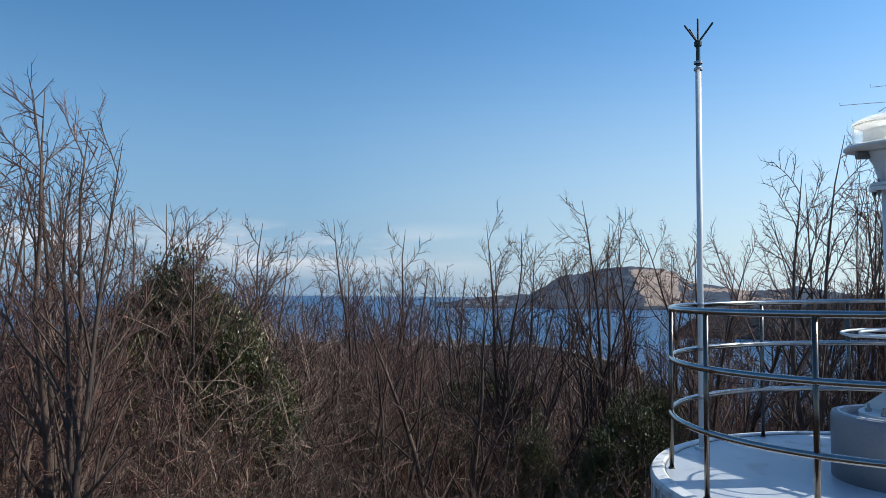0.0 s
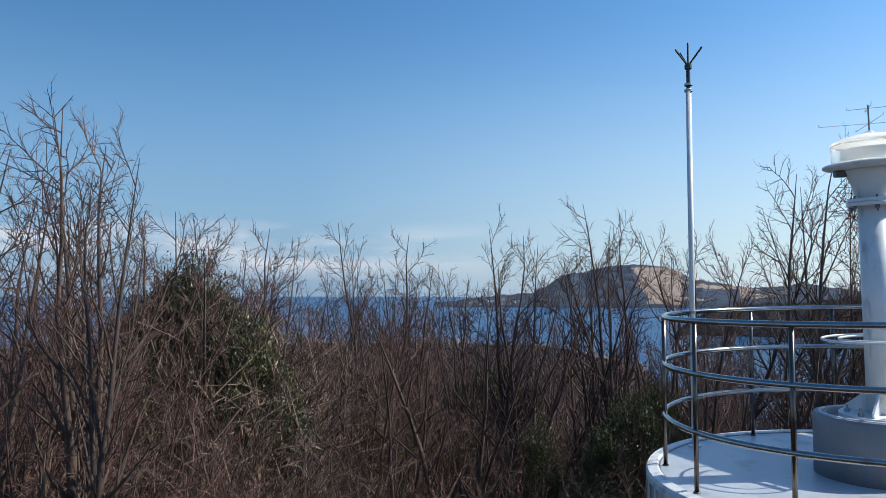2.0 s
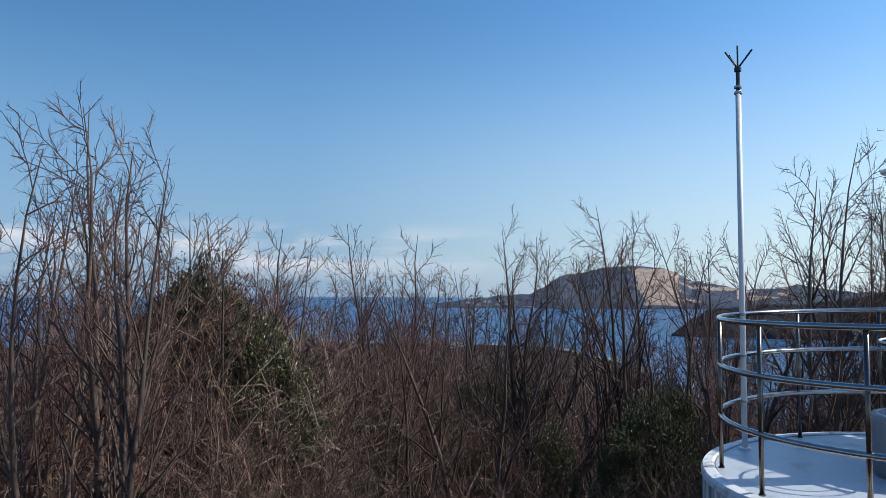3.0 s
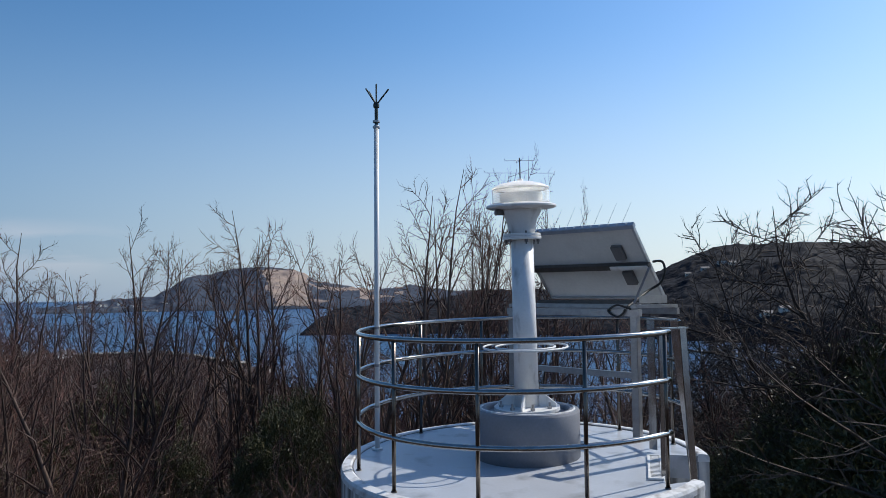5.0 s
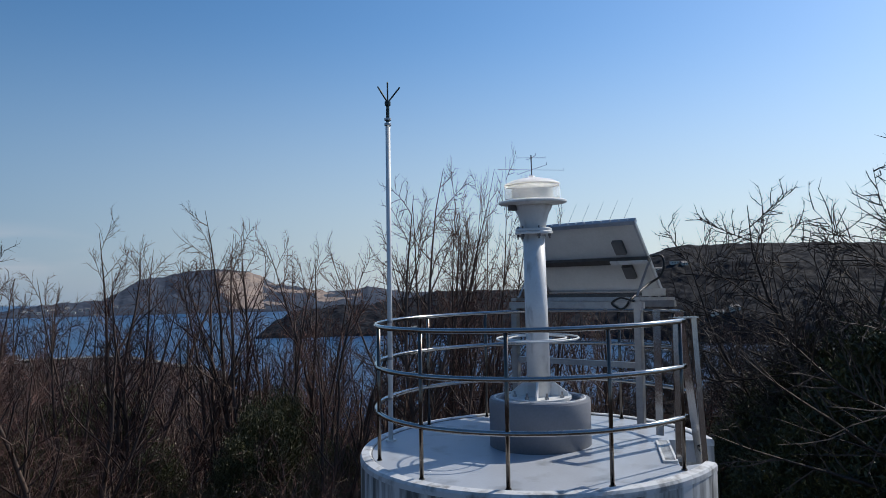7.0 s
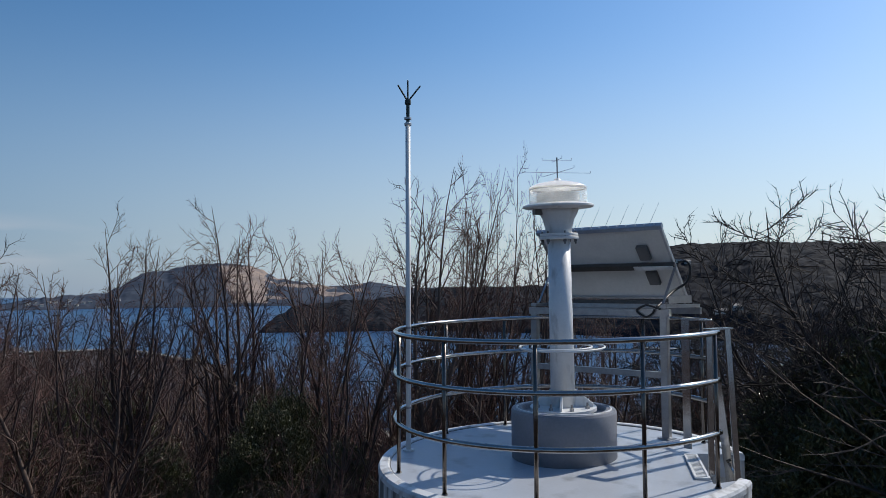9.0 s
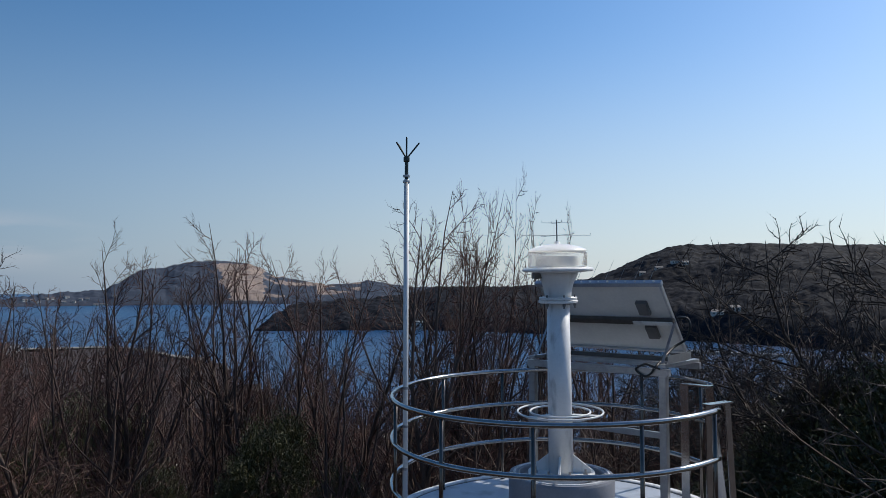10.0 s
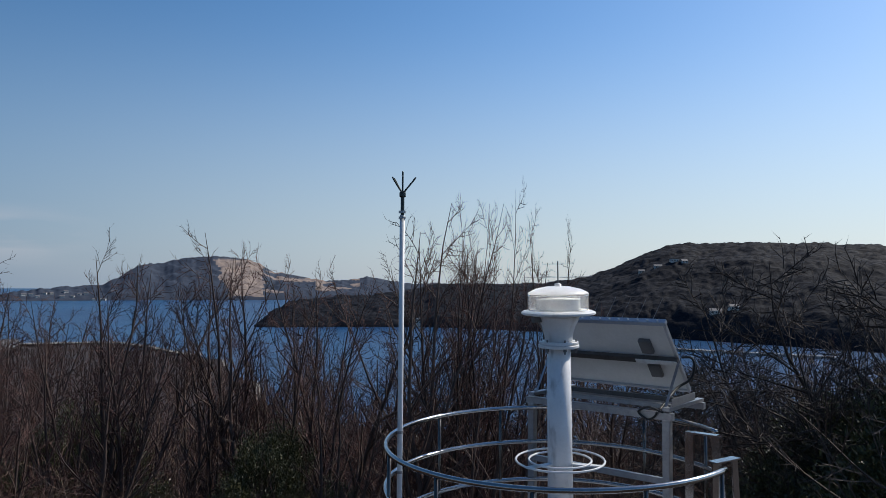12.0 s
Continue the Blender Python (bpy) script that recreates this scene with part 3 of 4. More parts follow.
# ---- ladder that comes up through the cut ----
def build_ladder():
    base = Vector((3.9, 3.45, -0.62))
    ladder = tagged(empty("ladder", base), "stainless steel access ladder with flat bar handles above the deck", "ladder")
    # each side: inner upright on the deck, flat top, outer bar that slopes down through the cut
    for inner, corner, foot, z in (((3.46, 3.30), (3.70, 3.31), (3.79, 3.28), 1.155), ((4.06, 4.035), (4.137, 3.828), (4.27, 3.70), 1.19)):
        a0, a1 = Vector((*inner, 0.02)) - base, Vector((*inner, z)) - base
        b1, b0 = Vector((*corner, z)) - base, Vector((*foot, -0.62)) - base
        face = (a1 - b1).normalized()
        side = Vector((-face.y, face.x, 0))
        bm = bmesh.new()
        bar(bm, a0, a1, 0.075, 0.012, side)
        part("upright", bm, STEEL, ladder)
        bm = bmesh.new()
        bar(bm, a1 + face * 0.03 + Vector((0, 0, 0.007)), b1 - face * 0.03 + Vector((0, 0, 0.007)), 0.08, 0.012)
        part("top_bar", bm, STEEL, ladder)
        bm = bmesh.new()
        bar(bm, b1, b0, 0.075, 0.012, side)
        bar(bm, b0, b0 - Vector((0, 0, 4.0)), 0.075, 0.012, side)
        part("side_bar", bm, STEEL, ladder)
    for k in range(15):
        z = -0.05 - 0.3 * k
        bm = bmesh.new()
        u = max(0.0, min(1.0, (z + 0.62) / 1.78))
        p, q = Vector((3.79, 3.28, z)).lerp(Vector((3.70, 3.31, z)), u), Vector((4.27, 3.70, z)).lerp(Vector((4.137, 3.828, z)), u)
        tube(bm, [p - base, q - base], 0.012, 8)
        part("rung", bm, STEEL, ladder, smooth=True)


build_ladder()


def build_grille():
    x, y = 3.68, 3.63
    plate = tagged(empty("deck_grille", (x, y, deck_z(x, y) + 0.002)), "narrow white slotted metal plate lying on the deck", "grille")
    plate.rotation_euler = (0, radians(-1.2), radians(46.7))
    for u, v, w, d in ((-0.37, 0, 0.02, 0.12), (0.37, 0, 0.02, 0.12), (0, -0.05, 0.72, 0.02), (0, 0.05, 0.72, 0.02)):
        bm = bmesh.new()
        box(bm, (w, d, 0.018), Matrix.Translation((u, v, 0.009)), 0.002)
        part("frame_bar", bm, WHITE, plate)
    for k in range(18):
        bm = bmesh.new()
        box(bm, (0.018, 0.08, 0.01), Matrix.Translation((-0.34 + 0.04 * k, 0, 0.007)), 0.001)
        part("slat", bm, WHITE, plate)
    bm = bmesh.new()
    box(bm, (0.72, 0.08, 0.002), Matrix.Translation((0, 0, 0.001)))
    part("backing", bm, GREYBOX, plate)


build_grille()


# ---- plinth, column and lantern ----
def build_plinth():
    plinth = tagged(empty("lamp_plinth", (LX, LY, DECKZ)), "grey painted round concrete plinth on the deck", "plinth")
    bm = bmesh.new()
    lathe(bm, [(0.475, -0.03), (0.475, 0.41), (0.465, 0.43), (0.385, 0.432), (0.375, 0.42), (0.365, 0.39), (0.05, 0.39)], (0, 0, 0), 64)
    part("body", bm, PLINTH, plinth, smooth=False)
    for p in plinth.children[0].data.polygons:
        p.use_smooth = abs(p.normal.z) < 0.3
    bm = bmesh.new()
    tube(bm, arc((0, 0), 0.425, 0.428, 0, 360, 64)[:-1], 0.012, 6, closed=True)
    part("worn_lip", bm, RIM, plinth, "worn pale lip of the plinth")


def build_lantern():
    z0 = 0.385
    lamp = tagged(empty("beacon_lantern", (LX, LY, z0 + 0.001)), "white painted beacon column with a round clear lens lantern", "lantern")
    bm = bmesh.new()
    lathe(bm, [(0.30, 0), (0.30, 0.028), (0.12, 0.03)], (0, 0, 0), 40)
    part("base_plate", bm, WHITE, lamp)
    bm = bmesh.new()
    lathe(bm, [(0.112, 0.03), (0.102, 1.58)], (0, 0, 0), 40)
    part("column", bm, COLUMN, lamp, "white column paint with grey stains", smooth=True)
    for k in range(4):
        a = radians(90 * k + 45)
        d = Vector((math.cos(a), math.sin(a), 0))
        w = Vector((-d.y, d.x, 0)) * 0.008
        bm = bmesh.new()
        prof = [d * 0.105 + Vector((0, 0, 0.03)), d * 0.27 + Vector((0, 0, 0.03)), d * 0.27 + Vector((0, 0, 0.06)), d * 0.105 + Vector((0, 0, 0.19))]
        s0 = [bm.verts.new(p - w) for p in prof]
        s1 = [bm.verts.new(p + w) for p in prof]
        bm.faces.new(s0)
        bm.faces.new(s1[::-1])
        for i in range(4):
            bm.faces.new((s0[i], s0[(i + 1) % 4], s1[(i + 1) % 4], s1[i]))
        part("gusset", bm, WHITE, lamp)
    for k in range(8):
        a = radians(45 * k + 22.5)
        bm = bmesh.new()
        x, y = 0.24 * math.cos(a), 0.24 * math.sin(a)
        tube(bm, [(x, y, 0.028), (x, y, 0.05)], 0.022, 6)
        tube(bm, [(x, y, 0.05), (x, y, 0.085)], 0.010, 8)
        part("anchor_bolt", bm, DULL, lamp)
    for z, r in ((1.555, 0.178), (1.583, 0.172)):
        bm = bmesh.new()
        lathe(bm, [(r - 0.004, z), (r, z + 0.004), (r, z + 0.022), (r - 0.004, z + 0.026)], (0, 0, 0), 44)
        part("flange", bm, WHITE, lamp)
    for k in range(6):
        a = radians(60 * k + 10)
        x, y = 0.152 * math.cos(a), 0.152 * math.sin(a)
        bm = bmesh.new()
        tube(bm, [(x, y, 1.51), (x, y, 1.63)], 0.008, 8)
        tube(bm, [(x, y, 1.53), (x, y, 1.555)], 0.016, 6)
        part("flange_bolt", bm, GREYBOX, lamp)
    bm = bmesh.new()
    lathe(bm, [(0.120, 1.609), (0.124, 1.66), (0.145, 1.74), (0.178, 1.80), (0.19, 1.835)], (0, 0, 0), 44)
    part("neck", bm, WHITE, lamp, smooth=True)
    bm = bmesh.new()
    lathe(bm, [(0.19, 1.83), (0.308, 1.842), (0.324, 1.85), (0.324, 1.864), (0.308, 1.874), (0.27, 1.882), (0.25, 1.882)], (0, 0, 0), 56)
    part("brim", bm, WHITE, lamp, smooth=False)
    bm = bmesh.new()
    box(bm, (0.09, 0.05, 0.05), Matrix.Translation((-0.21, 0.04, 1.805)), 0.006)
    part("photo_sensor", bm, GREYBOX, lamp)
    bm = bmesh.new()
    prof = [(0.264, 1.882)]
    for i in range(7):
        z = 1.89 + i * 0.018
        prof += [(0.262, z), (0.268, z + 0.009)]
    prof += [(0.262, 2.02)]
    inner = [(r - 0.008, z) for r, z in prof[::-1]]
    lathe(bm, prof + inner + prof[:1], (0, 0, 0), 56, cap=False)
    bmesh.ops.remove_doubles(bm, verts=bm.verts, dist=0.0002)
    ob = part("lens", bm, GLASS, lamp, "clear ribbed lens glass", smooth=True)
    ob.visible_shadow = False
    bm = bmesh.new()
    lathe(bm, [(0.18, 1.882), (0.205, 1.895), (0.185, 1.91), (0.205, 1.925), (0.185, 1.94), (0.205, 1.955), (0.185, 1.968), (0.20, 1.98), (0.05, 1.985)], (0, 0, 0), 40)
    part("light_source", bm, FROST, lamp, "grey ribbed inner lamp unit", smooth=True)
    bm = bmesh.new()
    lathe(bm, [(0.262, 2.021), (0.266, 2.026), (0.260, 2.036), (0.20, 2.066), (0.10, 2.088), (0.03, 2.092), (0.03, 2.11), (0.012, 2.118)], (0, 0, 0), 56)
    ob = part("cap", bm, CAPGLASS, lamp, "translucent pale dome cap", smooth=True)
    ob.visible_shadow = False
    bm = bmesh.new()
    tube(bm, [(0, 0, 2.1), (0, 0, 2.31)], 0.006, 8)
    part("spike_mast", bm, GREYBOX, lamp)
    for z, ln, a in ((2.17, 0.34, -15), (2.285, 0.14, -22)):
        for s in (0, 90):
            d = Vector((math.cos(radians(a + s)), math.sin(radians(a + s)), 0)) * ln
            bm = bmesh.new()
            u = Vector((0, 0, z))
            tube(bm, [u - d + Vector((0, 0, 0.02)), u - d, u, u + d, u + d + Vector((0, 0, 0.02))], 0.0022, 6)
            part("spike_wire", bm, DULL, lamp)
    # ring bracket on the column
    for r in (0.385, 0.27):
        bm = bmesh.new()
        tube(bm, arc((0, 0), r, 0.57, 0, 360, 48)[:-1], 0.0095, 8, closed=True)
        part("ring", bm, WHITE, lamp, smooth=True)
    for k in range(3):
        a = 60 + 120 * k
        d = Vector((math.cos(radians(a)), math.sin(radians(a)), 0))
        bm = bmesh.new()
        bar(bm, d * 0.11 + Vector((0, 0, 0.548)), d * 0.375 + Vector((0, 0, 0.558)), 0.06, 0.012)
        part("ring_bracket", bm, WHITE, lamp)
    lamp.rotation_euler = (radians(1.15), radians(-1.9), 0)


build_plinth()
build_lantern()


# ---- lightning rod ----
def build_rod():
    x, y = 2.024, 5.63
    foot = deck_z(x, y)
    rod = tagged(empty("lightning_rod", (x, y, foot)), "tall white lightning rod with a dark three-pronged tip", "lightning rod")
    bm = bmesh.new()
    tube(bm, [(0, 0, 0), (0, 0, 3.175)], 0.0245, 14)
    part("pole", bm, WHITE, rod, smooth=True)
    bm = bmesh.new()
    tube(bm, [(0, 0, 0), (0, 0, 0.015)], 0.055, 16)
    part("foot_plate", bm, WHITE, rod)
    for z in (3.145, 3.200):
        bm = bmesh.new()
        tube(bm, [(0, 0, z), (0, 0, z + 0.02)], 0.036, 12)
        part("collar", bm, DULL, rod)
    bm = bmesh.new()
    tube(bm, [(0, 0, 3.165), (0, 0, 3.345), (0, 0, 3.355), (0, 0, 3.390), (0, 0, 3.400)], [0.018, 0.018, 0.031, 0.031, 0.02], 12)
    part("holder", bm, BRONZE, rod)
    side = Vector((0.85, -0.527, 0))
    deep = Vector((0.527, 0.85, 0))
    for k, (d, ln) in enumerate(((Vector((0, 0, 1)), 0.215), ((side * 0.62 + Vector((0, 0, 0.78))), 0.20), ((-side * 0.45 + deep * 0.35 + Vector((0, 0, 0.82))), 0.19), ((-side * 0.5 - deep * 0.35 + Vector((0, 0, 0.79))), 0.19))):
        p = Vector((0, 0, 3.380))
        bm = bmesh.new()
        tube(bm, [p, p + d.normalized() * ln * 0.96, p + d.normalized() * ln], [0.0085, 0.0085, 0.004], 8)
        part("prong", bm, BRONZE, rod)
    for z in RAILS:
        bm = bmesh.new()
        tube(bm, [(0, 0, z - 0.012), (0, 0, z + 0.012)], 0.029, 12)
        part("clamp", bm, DULL, rod)


build_rod()


# ---- solar panel on its table ----
def build_solar():
    lr, ll = Vector((4.30, 4.49, 0)), Vector((3.80, 5.91, 0))      # front legs
    along = (ll - lr).normalized()
    back = Vector((along.y, -along.x, 0))
    if back.x < 0:
        back = -back
    top = 1.27
    st = tagged(empty("solar_panel_stand", (lr.x, lr.y, deck_z(lr.x, lr.y))), "galvanised steel stand carrying two tilted solar panels", "solar panel")
    o = Vector(st.location)
    L, depth = (ll - lr).length, 0.85
    for s in (0, L):
        p = along * s
        p.z = deck_z(lr.x + p.x, lr.y + p.y) - o.z
        bm = bmesh.new()
        bar(bm, p, Vector((p.x, p.y, top - 0.06 - o.z)), 0.075, 0.075, along, 0.006)
        box(bm, (0.13, 0.13, 0.012), Matrix.Translation(p + Vector((0, 0, 0.006))), 0.002)
        part("leg", bm, DULL, st)
    zt = top - 0.03 - o.z
    for b in (0.0, depth):
        bm = bmesh.new()
        bar(bm, back * b - along * 0.06 + Vector((0, 0, zt)), back * b + along * (L + 0.06) + Vector((0, 0, zt)), 0.065, 0.07)
        part("beam", bm, DULL, st)
    for s in (0.0, L):
        bm = bmesh.new()
        bar(bm, along * s + back * -0.03 + Vector((0, 0, zt + 0.065)), along * s + back * (depth + 0.05) + Vector((0, 0, zt + 0.055)), 0.07, 0.035)
        part("cross_beam", bm, DULL, st)
        for b in (0.06, 0.3, 0.55):
            bm = bmesh.new()
            q = along * s + back * b + Vector((0, 0, zt + 0.07))
            tube(bm, [q, q + Vector((0, 0, 0.035))], 0.013, 6)
            part("bolt", bm, DULL, st)
    bm = bmesh.new()
    bar(bm, Vector((0, 0, 0.62)), along * L + Vector((0, 0, 0.62)), 0.045, 0.06)
    part("tie_bar", bm, DULL, st)
    # tilted panels: upper edge over the front legs, lower edge at the far beam
    hi = Vector((0, 0, 2.122 - o.z)) + back * 0.165 + along * 0.095
    lo = back * (depth + 0.0) + along * 0.095 + Vector((0, 0, 1.385 - o.z))
    LP = L - 0.07
    down = (lo - hi).normalized()
    nrm = along.cross(down).normalized()
    if nrm.z < 0:
        nrm = -nrm
    span = (lo - hi).length
    m = Matrix((along, down, nrm)).transposed().to_4x4()
    half = span / 2
    for k in range(2):
        q = hi + along * (LP / 2) + down * (half * (k + 0.5))
        mm = m.copy()
        mm.translation = q
        part("panel_back", (lambda b: (box(b, (LP + 0.02, half - 0.025, 0.008), mm), b)[1])(bmesh.new()), BACKSHEET, st, "white panel backsheet")
        mm2 = m.copy()
        mm2.translation = q + nrm * 0.012
        part("solar_cells", (lambda b: (box(b, (LP, half - 0.03, 0.006), mm2), b)[1])(bmesh.new()), CELLS, st, "dark blue solar cells")
        for dx, dy, sx, sy in ((0, -half / 2 + 0.012, LP + 0.03, 0.025), (0, half / 2 - 0.012, LP + 0.03, 0.025), (-LP / 2 - 0.005, 0, 0.025, half - 0.03), (LP / 2 + 0.005, 0, 0.025, half - 0.03)):
            bm = bmesh.new()
            m3 = m.copy()
            m3.translation = q + along * dx + down * dy + nrm * -0.008
            box(bm, (sx, sy, 0.045), m3, 0.003)
            part("panel_frame", bm, ALU, st)
        bm = bmesh.new()
        m4 = m.copy()
        m4.translation = q - along * (LP / 2 - 0.27) + down * (0.075 if k == 0 else -0.07) - nrm * 0.03
        box(bm, (0.125, 0.19, 0.05), m4, 0.008)
        part("junction_box", bm, GREYBOX, st, "dark grey junction box")
    # bar between the panels and trim strip along the upper edge
    bm = bmesh.new()
    bar(bm, hi + down * half - nrm * 0.05 - along * 0.03, hi + down * half - nrm * 0.05 + along * (LP + 0.03), 0.07, 0.05, nrm)
    part("middle_beam", bm, SHADESTEEL, st, "steel beam, its shadow put in as a dark colour")
    # the inner rail gets the shadow-dark colour too
    for b, z in ((0.22, 1.30), (0.45, 1.335)):
        bm = bmesh.new()
        bar(bm, back * b + along * 0.05 + Vector((0, 0, z - o.z)), back * b + along * (L - 0.05) + Vector((0, 0, z - o.z)), 0.05, 0.045)
        part("lower_rail", bm, SHADESTEEL if b > 0.3 else DULL, st)
    bm = bmesh.new()
    bar(bm, Vector((0, 0, zt + 0.13)) - along * 0.045, Vector((0, 0, zt + 0.13)) + back * 0.62 - along * 0.045, 0.006, 0.08)
    part("side_plate", bm, DULL, st)
    bm = bmesh.new()
    bar(bm, hi + down * half - nrm * 0.082 - along * 0.02, hi + down * half - nrm * 0.082 + along * 0.42, 0.055, 0.012, nrm)
    part("cover_plate", bm, WHITE, st, "white cable cover plate")
    bm = bmesh.new()
    bar(bm, hi - nrm * 0.012 - along * 0.03 - down * 0.012, hi - nrm * 0.012 + along * (LP + 0.03) - down * 0.012, 0.05, 0.055, nrm)
    part("trim_strip", bm, BLUETRIM, st, "blue-grey strip with bolts")
    for k in range(14):
        q = hi + along * (0.05 + k * (LP - 0.1) / 13) - down * 0.037 - nrm * 0.015
        bm = bmesh.new()
        tube(bm, [q, q - down * 0.012], 0.010, 6)
        part("strip_bolt", bm, WHITE, st)
    for k in range(9):
        q = hi + along * (0.1 + k * (LP - 0.1) / 8) - down * 0.04 + nrm * 0.01
        bm = bmesh.new()
        tip = q + Vector((0, 0, 0.21)) + along * -0.09 + back * 0.03
        tube(bm, [q, tip], [0.0022, 0.001], 5)
        part("bird_spike", bm, DULL, st)
    for s in (0.0, LP):
        bm = bmesh.new()
        a = along * (s + (0.02 if s == 0 else 0.03)) + Vector((0, 0, zt + 0.09)) + back * 0.02
        b = hi + down * (half * 1.0) - nrm * 0.03 + along * (s + (-0.03 if s == 0 else 0.03))
        bar(bm, a, b, 0.03, 0.006, back)
        part("strut", bm, DULL, st)
    # black cable: from the panel edge down to the table, then a loop
    bm = bmesh.new()
    q0 = hi + down * half * 0.98 - along * 0.05
    pts = [q0, q0 - along * 0.10 - down * 0.0 + Vector((0, 0, 0.0)), q0 - along * 0.13 + Vector((0, 0, -0.09)), q0 - along * 0.08 + Vector((0, 0, -0.22)), q0 + along * 0.02 + Vector((0, 0, -0.31)) - back * 0.1,
           along * 0.06 + Vector((0, 0, zt + 0.05)) - back * 0.06]
    tube(bm, smooth_line(pts, 6), 0.013, 8)
    part("cable", bm, BLACK, st, "black cable", smooth=True)
    bm = bmesh.new()
    c0 = along * 0.18 - back * 0.05 + Vector((0, 0, zt + 0.02))
    pts = [along * 0.02 - back * 0.045 + Vector((0, 0, zt + 0.04)), c0 + along * -0.06 + Vector((0, 0, 0.05)), c0 + Vector((0, 0, 0.055)), c0 + along * 0.09, c0 + Vector((0, 0, -0.06)), c0 + along * -0.07 + Vector((0, 0, -0.03)), c0 + along * -0.1 + Vector((0, 0, 0.02))]
    tube(bm, smooth_line(pts, 6), 0.011, 8)
    part("cable_loop", bm, BLACK, st, "black cable loop", smooth=True)


def smooth_line(pts, n):
    pts = [Vector(p) for p in pts]
    out = []
    for i in range(len(pts) - 1):
        p0, p1, p2, p3 = pts[max(0, i - 1)], pts[i], pts[i + 1], pts[min(len(pts) - 1, i + 2)]
        for k in range(n):
            t = k / n
            out.append(0.5 * ((2 * p1) + (p2 - p0) * t + (2 * p0 - 5 * p1 + 4 * p2 - p3) * t * t + (3 * p1 - p0 - 3 * p2 + p3) * t ** 3))
    out.append(pts[-1])
    return out


build_solar()


# ---- trees ----
class Grower:
    """Collects tapered bars as plain lists."""

    def __init__(self):
        self.v, self.f = [], []

    def limb(self, pts, r0, r1, sides):
        n = len(pts)
        base = len(self.v)
        up = None
        for i, p in enumerate(pts):
            d = (pts[min(i + 1, n - 1)] - pts[max(i - 1, 0)]).normalized()
            if up is None:
                up = d.orthogonal().normalized()
            up = (up - d * up.dot(d)).normalized()
            w = d.cross(up)
            r = r0 + (r1 - r0) * i / (n - 1)
            for k in range(sides):
                a = 2 * math.pi * k / sides
                q = p + (up * math.cos(a) + w * math.sin(a)) * r
                self.v.append((q.x, q.y, q.z))
        for i in range(n - 1):
            for k in range(sides):
                a, b = base + i * sides + k, base + i * sides + (k + 1) % sides
                self.f.append((a, b, b + sides, a + sides))

    def shoot(self, pts, r):
        """The last thin shoot, drawn out to a point."""
        p, q = pts[0], pts[-1]
        d = (q - p).normalized()
        up = d.orthogonal().normalized()
        w = d.cross(up)
        base = len(self.v)
        for k in range(3):
            a = 2 * math.pi * k / 3
            e = p + (up * math.cos(a) + w * math.sin(a)) * r
            self.v.append((e.x, e.y, e.z))
        self.v.append((q.x, q.y, q.z))
        for k in range(3):
            self.f.append((base + k, base + (k + 1) % 3, base + 3))


def grow(rng, start, d, length, n, wander, lift):
    pts = [start.copy()]
    d = d.normalized()
    for i in range(n):
        d = (d + Vector((rng.uniform(-wander, wander), rng.uniform(-wander, wander), rng.uniform(-wander, wander) * 0.6 + lift))).normalized()
        pts.append(pts[-1] + d * (length / n))
    return pts


def turned(rng, d, angle):
    """d bent by an angle, in degrees, about a chance axis."""
    side = d.orthogonal().normalized()
    side.rotate(Matrix.Rotation(rng.uniform(0, 2 * math.pi), 3, d))
    a = radians(angle)
    return (d * math.cos(a) + side * math.sin(a)).normalized()


def along_line(pts, t):
    x = t * (len(pts) - 1)
    i = min(int(x), len(pts) - 2)
    return pts[i].lerp(pts[i + 1], x - i), (pts[i + 1] - pts[i]).normalized()


